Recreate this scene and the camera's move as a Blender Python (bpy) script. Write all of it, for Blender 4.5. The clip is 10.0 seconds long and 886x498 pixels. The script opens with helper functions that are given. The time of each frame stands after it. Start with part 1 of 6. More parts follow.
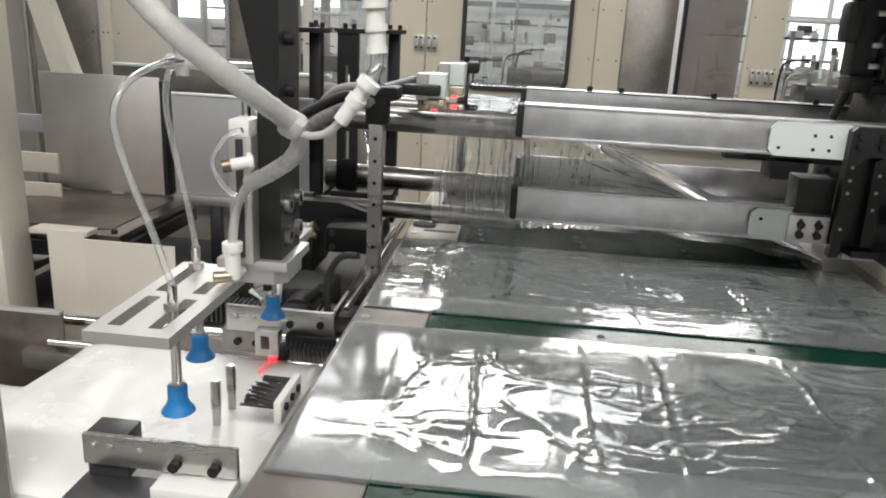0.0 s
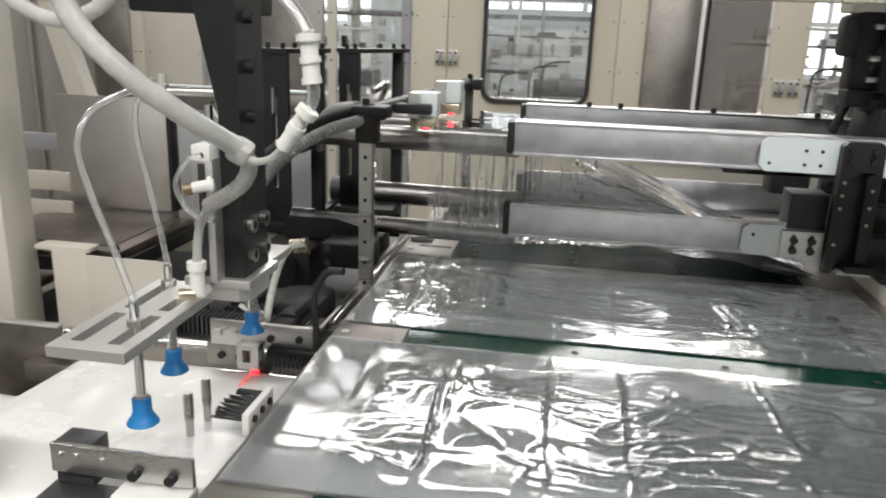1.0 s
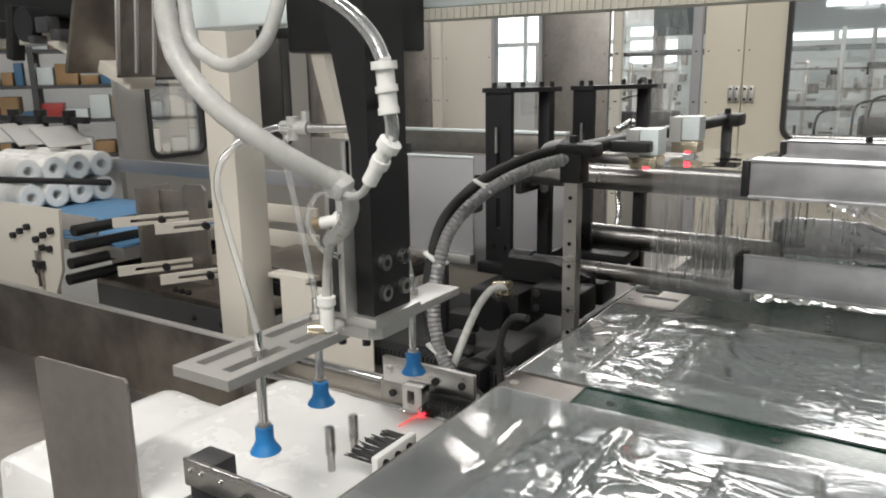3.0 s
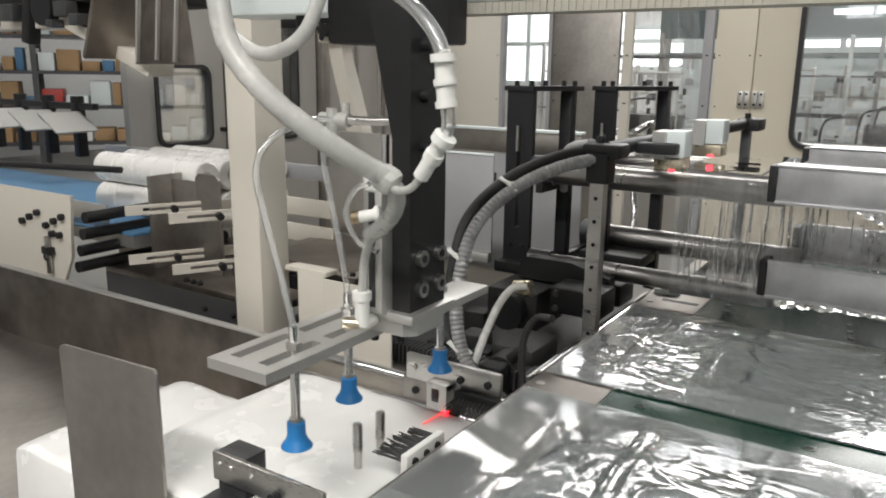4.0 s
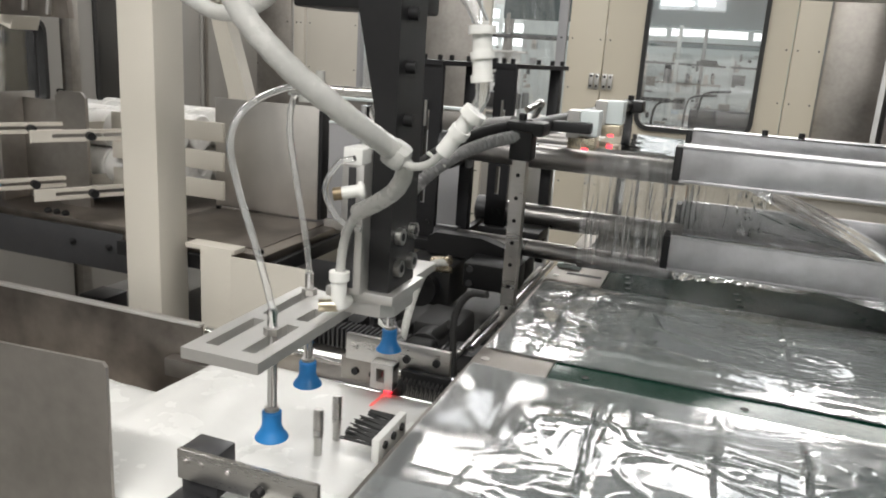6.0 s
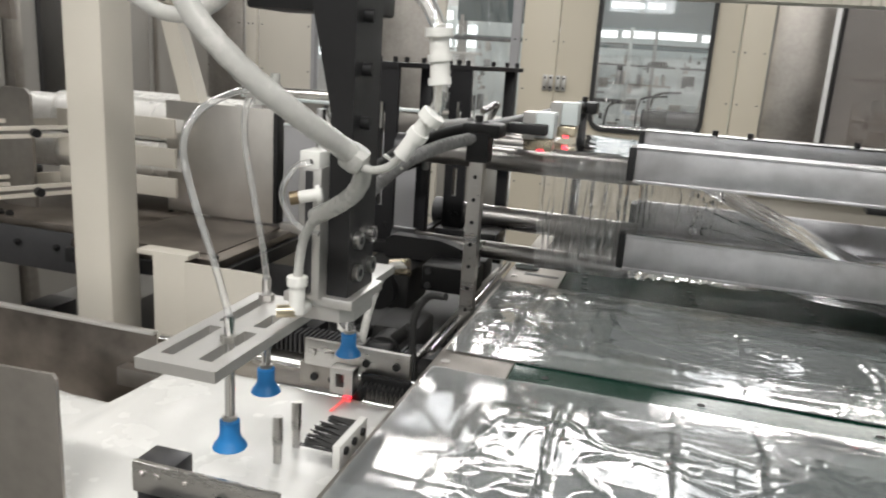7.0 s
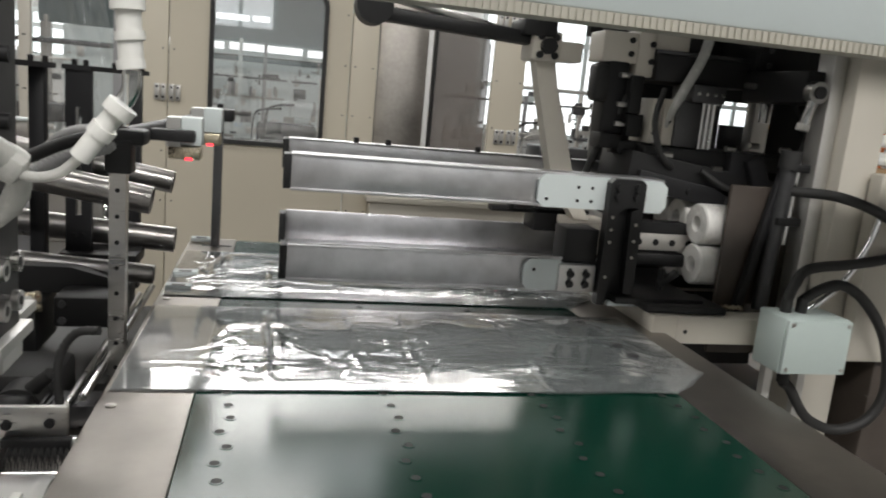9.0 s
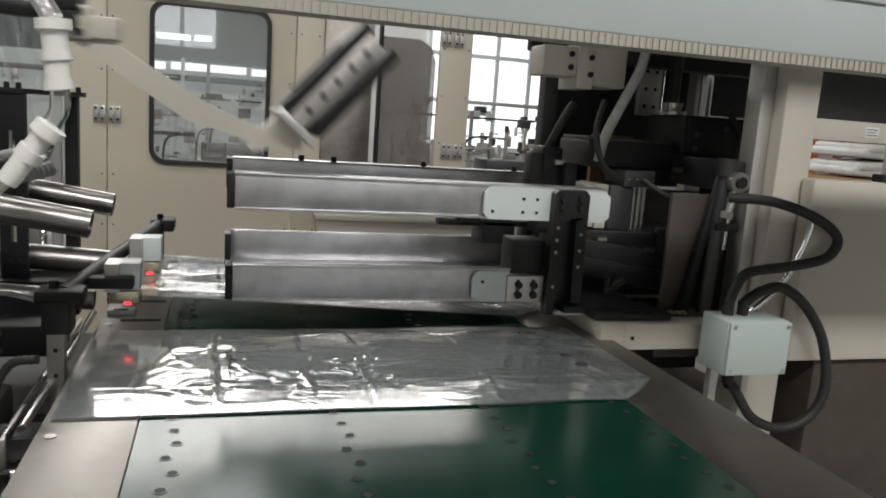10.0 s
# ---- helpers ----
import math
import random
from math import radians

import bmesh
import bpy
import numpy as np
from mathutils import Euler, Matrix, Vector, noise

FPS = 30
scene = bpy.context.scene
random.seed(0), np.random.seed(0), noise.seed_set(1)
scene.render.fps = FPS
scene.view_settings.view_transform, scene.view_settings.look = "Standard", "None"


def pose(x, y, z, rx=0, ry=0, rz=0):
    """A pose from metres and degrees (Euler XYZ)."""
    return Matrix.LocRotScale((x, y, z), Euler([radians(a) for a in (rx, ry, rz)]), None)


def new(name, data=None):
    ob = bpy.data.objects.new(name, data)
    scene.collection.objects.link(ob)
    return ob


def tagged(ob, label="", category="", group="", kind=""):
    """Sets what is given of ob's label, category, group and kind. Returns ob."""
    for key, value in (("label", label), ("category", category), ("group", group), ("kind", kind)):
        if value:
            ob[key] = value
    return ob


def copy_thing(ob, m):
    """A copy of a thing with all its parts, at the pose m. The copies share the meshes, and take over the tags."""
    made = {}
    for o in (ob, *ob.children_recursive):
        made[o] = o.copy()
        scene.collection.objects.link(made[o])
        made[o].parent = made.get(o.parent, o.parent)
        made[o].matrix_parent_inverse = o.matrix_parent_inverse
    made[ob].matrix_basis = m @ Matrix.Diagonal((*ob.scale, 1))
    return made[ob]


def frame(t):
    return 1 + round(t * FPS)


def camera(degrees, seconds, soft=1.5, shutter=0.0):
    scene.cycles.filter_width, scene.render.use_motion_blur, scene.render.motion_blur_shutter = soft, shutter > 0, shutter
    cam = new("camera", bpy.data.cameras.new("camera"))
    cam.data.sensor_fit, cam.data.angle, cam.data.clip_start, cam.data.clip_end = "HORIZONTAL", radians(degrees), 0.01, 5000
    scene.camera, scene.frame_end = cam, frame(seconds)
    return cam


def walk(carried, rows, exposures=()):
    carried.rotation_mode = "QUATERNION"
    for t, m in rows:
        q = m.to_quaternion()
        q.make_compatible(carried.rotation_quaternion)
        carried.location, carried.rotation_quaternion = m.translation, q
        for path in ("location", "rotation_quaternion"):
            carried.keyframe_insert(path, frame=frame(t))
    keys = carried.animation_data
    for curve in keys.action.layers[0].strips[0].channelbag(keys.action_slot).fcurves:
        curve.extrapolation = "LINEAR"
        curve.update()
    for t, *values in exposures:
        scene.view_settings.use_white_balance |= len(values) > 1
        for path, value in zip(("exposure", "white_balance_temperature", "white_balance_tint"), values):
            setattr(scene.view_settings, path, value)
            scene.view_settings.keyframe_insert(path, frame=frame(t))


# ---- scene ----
cam = camera(60.0, 10.0, soft=1.9, shutter=0.4)
METRES, EYE, TILT, LEAN, TURN = 0.965, 1.42, 0.0, 0.0, 5.8
ROWS = [
    (0.0, 0.0, 0.0, 0.0, 0.85, -16.63, -2.84),
    (0.5, 0.0193, -0.0094, 0.0057, 0.41, -16.42, -2.75),
    (1.0, 0.1225, -0.0228, 0.0261, 3.78, -15.97, -1.99),
    (1.5, 0.2452, -0.0125, 0.0326, 13.12, -14.74, -0.55),
    (2.0, 0.3293, 0.0827, 0.0329, 23.13, -13.98, 1.4),
    (2.5, 0.3492, 0.1424, 0.0092, 26.31, -13.01, 1.57),
    (4.0, 0.2843, 0.1251, 0.0002, 26.98, -13.12, -0.74),
    (4.5, 0.164, 0.103, -0.0042, 17.68, -14.08, -3.58),
    (5.0, 0.0622, 0.0839, -0.0077, 14.75, -14.66, -3.79),
    (6.5, 0.0798, 0.0752, -0.0081, 13.83, -14.55, -3.34),
    (7.0, 0.0708, 0.0796, -0.007, 11.09, -14.33, -3.66),
    (7.5, 0.0295, 0.0899, -0.0037, 4.29, -13.63, -5.0),
    (8.0, -0.0165, 0.1201, -0.0076, -4.06, -12.28, -5.95),
    (8.5, -0.0285, 0.1527, -0.0299, -12.68, -11.5, -5.6),
    (9.0, -0.0329, 0.1558, -0.0397, -17.65, -11.02, -5.18),
    (9.5, -0.0349, 0.1546, -0.0403, -21.18, -9.98, -4.43),
    (10.0, -0.0245, 0.1497, -0.0402, -21.5, -9.57, -4.04),
]
walk(cam, [(t, pose(0, 0, EYE, TILT, LEAN, TURN) @ pose(METRES * x, METRES * y, METRES * z, 90 + pitch, roll, yaw)) for t, x, y, z, yaw, pitch, roll in ROWS], exposures=((0.0, 0.22), (8.5, 0.22), (9.3, -0.22), (10.0, -0.24)))

# ---- light: a closed hall under rows of ceiling lamps ----
world = bpy.data.worlds.new("hall_air")
world.use_nodes = True
world.node_tree.nodes["Background"].inputs["Color"].default_value = (0.75, 0.82, 0.9, 1)
world.node_tree.nodes["Background"].inputs["Strength"].default_value = 0.1
scene.world = world
scene.view_settings.exposure = 0.0
# The row at y 12.9 is unseen, added for sheen on the far bag.
LAMPS = [(-3.6, -2.5, 5.2), (0.2, -2.5, 5.2), (3.8, -2.5, 5.2), (-5.6, 2.6, 5.2), (-1.6, 2.6, 5.2), (4.6, 2.6, 5.2), (-3.4, 8.2, 5.2), (-0.7, 8.2, 5.2), (-3.4, 10.6, 5.2), (-0.7, 10.6, 5.2), (-2.4, 12.9, 5.8), (0.4, 12.9, 5.8), (3.2, 12.9, 5.8)]


def hall_lamp(x, y, z, watts):
    d = bpy.data.lights.new("hall_lamp_light", "AREA")
    d.shape, d.size, d.size_y, d.energy, d.color = "RECTANGLE", 2.6, 0.55, watts, (1.0, 0.972, 0.935)
    ob = new("hall_lamp_light", d)
    ob.location = (x, y, z - 0.075)
    return tagged(ob, "long white ceiling lamp over the factory hall", "lamp", "hall lamps")


for lx, ly, lz in LAMPS:
    hall_lamp(lx, ly, lz, 150 if (lx, ly) == (3.8, -2.5) else 95 if (lx, ly) == (-3.6, -2.5) else 240 if ly < 0 else 45 if lx > 4 else 56 if ly < 5 else 110 if ly > 12 else 75)

# ---- small builders ----
ORIGIN = {}


def thing(name, at, label, category, group="", kind=""):
    root = new(name)
    root.empty_display_size = 0.03
    root.location = at
    ORIGIN[root.name] = Vector(at)
    return tagged(root, label, category, group, kind)


def finish(me, mat):
    me.materials.append(mat)
    me.polygons.foreach_set("use_smooth", [True] * len(me.polygons))
    me.set_sharp_from_angle(angle=radians(33))
    me.update()


def part(name, bm, mat, parent, label="", pivot=None):
    """One mesh under a thing or part; bm is in world metres at rest."""
    base = ORIGIN[parent.name]
    at = Vector(pivot) if pivot else base
    bmesh.ops.translate(bm, verts=bm.verts, vec=-at)
    me = bpy.data.meshes.new(name)
    bm.to_mesh(me)
    bm.free()
    finish(me, mat)
    ob = new(name, me)
    ob.parent = parent
    ob.location = at - base
    ORIGIN[ob.name] = at
    if label:
        ob["label"] = label
    return ob


def setting(name, bm, mat, label, category, kind="structure"):
    me = bpy.data.meshes.new(name)
    bm.to_mesh(me)
    bm.free()
    finish(me, mat)
    ob = new(name, me)
    ORIGIN[ob.name] = Vector((0, 0, 0))
    return tagged(ob, label, category, "", kind)


def B():
    return bmesh.new()


def box(bm, x0, x1, y0, y1, z0, z1, bev=0.0, seg=2):
    m = Matrix.Translation(((x0 + x1) / 2, (y0 + y1) / 2, (z0 + z1) / 2)) @ Matrix.Diagonal((abs(x1 - x0), abs(y1 - y0), abs(z1 - z0), 1))
    return mbox(bm, m, bev, seg)


def mbox(bm, m, bev=0.0, seg=2):
    r = bmesh.ops.create_cube(bm, size=1.0, matrix=m)
    if bev:
        es = list({e for v in r["verts"] for e in v.link_edges})
        bmesh.ops.bevel(bm, geom=es, offset=bev, segments=seg, affect="EDGES", profile=0.5)
    return bm


def obox(bm, at, size, rot=(0, 0, 0), bev=0.0):
    return mbox(bm, pose(*at, *rot) @ Matrix.Diagonal((*size, 1)), bev)


def cyl(bm, p0, p1, r, r2=None, seg=18):
    p0, p1 = Vector(p0), Vector(p1)
    d = p1 - p0
    m = Matrix.Translation((p0 + p1) / 2) @ d.to_track_quat("Z", "Y").to_matrix().to_4x4()
    bmesh.ops.create_cone(bm, cap_ends=True, segments=seg, radius1=r, radius2=r if r2 is None else r2, depth=d.length, matrix=m)
    return bm


def pipe(bm, p0, p1, r, wall=0.004, seg=28):
    """An open tube with a wall."""
    p0, p1 = Vector(p0), Vector(p1)
    q = (p1 - p0).to_track_quat("Z", "Y")
    rings = []
    for p, rr in ((p0, r), (p1, r), (p1, r - wall), (p0, r - wall)):
        rings.append([bm.verts.new(p + q @ Vector((rr * math.cos(a), rr * math.sin(a), 0))) for a in (2 * math.pi * i / seg for i in range(seg))])
    for a in range(4):
        A, C = rings[a], rings[(a + 1) % 4]
        for i in range(seg):
            j = (i + 1) % seg
            bm.faces.new((A[i], A[j], C[j], C[i]))
    return bm


def smooth_path(pts, sub=8):
    P = [Vector(p) for p in pts]
    P = [2 * P[0] - P[1]] + P + [2 * P[-1] - P[-2]]
    out = []
    for i in range(1, len(P) - 2):
        a, b, c, d = P[i - 1:i + 3]
        for k in range(sub):
            t = k / sub
            out.append(0.5 * (2 * b + (c - a) * t + (2 * a - 5 * b + 4 * c - d) * t * t + (3 * b - a - 3 * c + d) * t ** 3))
    out.append(P[-2])
    return out


def sweep(bm, pts, r, seg=12, sub=8, ribs=0.0, step=0.006):
    """A hose along pts; ribs: corrugation depth, one rib a step."""
    path = smooth_path(pts, sub)
    if ribs:
        fine, n = [], max(2, int(sum((b - a).length for a, b in zip(path, path[1:])) / step))
        total = [0.0]
        for a, b in zip(path, path[1:]):
            total.append(total[-1] + (b - a).length)
        k = 0
        for i in range(n + 1):
            s = total[-1] * i / n
            while k < len(path) - 2 and total[k + 1] < s:
                k += 1
            f = (s - total[k]) / max(1e-9, total[k + 1] - total[k])
            fine.append(path[k].lerp(path[k + 1], f))
        path = fine
    up, rings = Vector((0.3, 0.2, 1)).normalized(), []
    for i, p in enumerate(path):
        d = (path[min(i + 1, len(path) - 1)] - path[max(i - 1, 0)]).normalized()
        s = d.cross(up).normalized()
        up = s.cross(d).normalized()
        rr = r - (ribs if i % 2 else 0)
        rings.append([bm.verts.new(p + rr * (math.cos(a) * s + math.sin(a) * up)) for a in (2 * math.pi * j / seg for j in range(seg))])
    for A, C in zip(rings, rings[1:]):
        for j in range(seg):
            bm.faces.new((A[j], A[(j + 1) % seg], C[(j + 1) % seg], C[j]))
    bm.faces.new(rings[0][::-1]), bm.faces.new(rings[-1])
    return bm


def prism(bm, outline, axis, a, b):
    """A flat outline (two other axes in order) drawn out along axis from a to b."""
    def at(u, v, w):
        return {"x": (w, u, v), "y": (u, w, v), "z": (u, v, w)}[axis]
    lo = [bm.verts.new(at(u, v, a)) for u, v in outline]
    hi = [bm.verts.new(at(u, v, b)) for u, v in outline]
    bm.faces.new(lo), bm.faces.new(hi[::-1])
    for i in range(len(lo)):
        j = (i + 1) % len(lo)
        bm.faces.new((lo[j], lo[i], hi[i], hi[j]))
    bmesh.ops.recalc_face_normals(bm, faces=bm.faces)
    return bm


def rounded(u0, u1, v0, v1, r, n=5):
    out = []
    for cu, cv, a0 in ((u1 - r, v1 - r, 0), (u0 + r, v1 - r, 90), (u0 + r, v0 + r, 180), (u1 - r, v0 + r, 270)):
        for k in range(n + 1):
            a = radians(a0 + 90 * k / n)
            out.append((cu + r * math.cos(a), cv + r * math.sin(a)))
    return out


def frame_prism(bm, outer, inner, axis, a, b):
    """A ring between two outlines with the same number of corners, drawn out along axis."""
    def at(u, v, w):
        return {"x": (w, u, v), "y": (u, w, v), "z": (u, v, w)}[axis]
    loops = [[bm.verts.new(at(u, v, w)) for u, v in o] for o, w in ((outer, a), (outer, b), (inner, b), (inner, a))]
    n = len(outer)
    for k in range(4):
        A, C = loops[k], loops[(k + 1) % 4]
        for i in range(n):
            j = (i + 1) % n
            bm.faces.new((A[i], A[j], C[j], C[i]))
    bmesh.ops.recalc_face_normals(bm, faces=bm.faces)
    return bm


def bolt(bm, p, d, r=0.006, h=0.006):
    p, d = Vector(p), Vector(d).normalized()
    cyl(bm, p, p + d * h, r, seg=12)
    cyl(bm, p + d * (h - 0.0002), p + d * (h + 0.0006), r * 0.55, seg=6)
    return bm


def screws(parent, places, d, r=0.006, h=0.006, mat=None):
    for p in places:
        part("bolt", bolt(B(), p, d, r, h), mat or M["black"], parent)


# ---- materials ----
def material(name, base, rough, metal=0.0, vary=0.08, scale=6.0, fine=90.0, bump=0.0, rvary=0.08, stretch=(1, 1, 1), tint=None, spec=0.5, alpha=1.0, transmission=0.0, coat=0.0):
    m = bpy.data.materials.new(name)
    m.use_nodes = True
    nt = m.node_tree
    N, L = nt.nodes, nt.links
    p = N["Principled BSDF"]
    p.inputs["Metallic"].default_value = metal
    p.inputs["Specular IOR Level"].default_value = spec
    p.inputs["Alpha"].default_value = alpha
    p.inputs["Transmission Weight"].default_value = transmission
    p.inputs["Coat Weight"].default_value = coat
    tc, mp = N.new("ShaderNodeTexCoord"), N.new("ShaderNodeMapping")
    mp.inputs["Scale"].default_value = stretch
    L.new(tc.outputs["Object"], mp.inputs["Vector"])
    big, small = N.new("ShaderNodeTexNoise"), N.new("ShaderNodeTexNoise")
    for n, s, dt in ((big, scale, 4), (small, fine, 3)):
        n.inputs["Scale"].default_value = s
        n.inputs["Detail"].default_value = dt
        L.new(mp.outputs["Vector"], n.inputs["Vector"])
    mix = N.new("ShaderNodeMath")
    mix.operation = "MULTIPLY_ADD"
    L.new(small.outputs["Fac"], mix.inputs[0])
    mix.inputs[1].default_value = 0.4
    add = N.new("ShaderNodeMath")
    add.operation = "MULTIPLY_ADD"
    L.new(big.outputs["Fac"], add.inputs[0])
    add.inputs[1].default_value = 0.9
    add.inputs[2].default_value = -0.15
    L.new(add.outputs[0], mix.inputs[2])
    ramp = N.new("ShaderNodeMix")
    ramp.data_type = "RGBA"
    lo = tint or tuple(c * (1 - 2.2 * vary) for c in base)
    ramp.inputs[6].default_value = (*lo, 1)
    ramp.inputs[7].default_value = (*(min(1, c * (1 + vary)) for c in base), 1)
    L.new(mix.outputs[0], ramp.inputs[0])
    L.new(ramp.outputs[2], p.inputs["Base Color"])
    mr = N.new("ShaderNodeMapRange")
    mr.inputs["To Min"].default_value = max(0.02, rough - rvary)
    mr.inputs["To Max"].default_value = min(1, rough + rvary)
    L.new(mix.outputs[0], mr.inputs["Value"])
    L.new(mr.outputs[0], p.inputs["Roughness"])
    if bump:
        bp = N.new("ShaderNodeBump")
        bp.inputs["Strength"].default_value = bump
        bp.inputs["Distance"].default_value = 0.002
        L.new(mix.outputs[0], bp.inputs["Height"])
        L.new(bp.outputs[0], p.inputs["Normal"])
    return m


def glowing(name, colour, strength):
    m = bpy.data.materials.new(name)
    m.use_nodes = True
    p = m.node_tree.nodes["Principled BSDF"]
    p.inputs["Base Color"].default_value = (*colour, 1)
    p.inputs["Emission Color"].default_value = (*colour, 1)
    p.inputs["Emission Strength"].default_value = strength
    return m


def film(name, haze, gloss, rough, colour=(0.85, 0.88, 0.88), bump=0.5, scale=14.0):
    """Thin clear plastic: clear, a little milky, with a strong sheen."""
    m = bpy.data.materials.new(name)
    m.use_nodes = True
    nt = m.node_tree
    N, L = nt.nodes, nt.links
    N.remove(N["Principled BSDF"])
    out = N["Material Output"]
    clear, milk, shine = N.new("ShaderNodeBsdfTransparent"), N.new("ShaderNodeBsdfDiffuse"), N.new("ShaderNodeBsdfAnisotropic")
    milk.inputs["Color"].default_value = (*colour, 1)
    shine.inputs["Roughness"].default_value = rough
    shine.inputs["Color"].default_value = (1, 1, 1, 1)
    tc, n1, n2 = N.new("ShaderNodeTexCoord"), N.new("ShaderNodeTexNoise"), N.new("ShaderNodeTexNoise")
    for n, s in ((n1, scale), (n2, scale * 5)):
        n.inputs["Scale"].default_value = s
        n.inputs["Detail"].default_value = 3
        n.inputs["Distortion"].default_value = 1.2
        L.new(tc.outputs["Object"], n.inputs["Vector"])
    bp = N.new("ShaderNodeBump")
    bp.inputs["Strength"].default_value = bump
    bp.inputs["Distance"].default_value = 0.004
    L.new(n1.outputs["Fac"], bp.inputs["Height"])
    b2 = N.new("ShaderNodeBump")
    b2.inputs["Strength"].default_value = bump * 0.5
    b2.inputs["Distance"].default_value = 0.001
    L.new(n2.outputs["Fac"], b2.inputs["Height"])
    L.new(bp.outputs[0], b2.inputs["Normal"])
    L.new(b2.outputs[0], shine.inputs["Normal"])
    fr = N.new("ShaderNodeFresnel")
    fr.inputs["IOR"].default_value = 1.5
    L.new(b2.outputs[0], fr.inputs["Normal"])
    k = N.new("ShaderNodeMath")
    k.operation = "MULTIPLY_ADD"
    k.use_clamp = True
    L.new(fr.outputs[0], k.inputs[0])
    k.inputs[1].default_value = gloss
    k.inputs[2].default_value = 0.03
    a, b = N.new("ShaderNodeMixShader"), N.new("ShaderNodeMixShader")
    a.inputs[0].default_value = haze
    L.new(clear.outputs[0], a.inputs[1]), L.new(milk.outputs[0], a.inputs[2])
    L.new(k.outputs[0], b.inputs[0])
    L.new(a.outputs[0], b.inputs[1]), L.new(shine.outputs[0], b.inputs[2])
    L.new(b.outputs[0], out.inputs["Surface"])
    return m


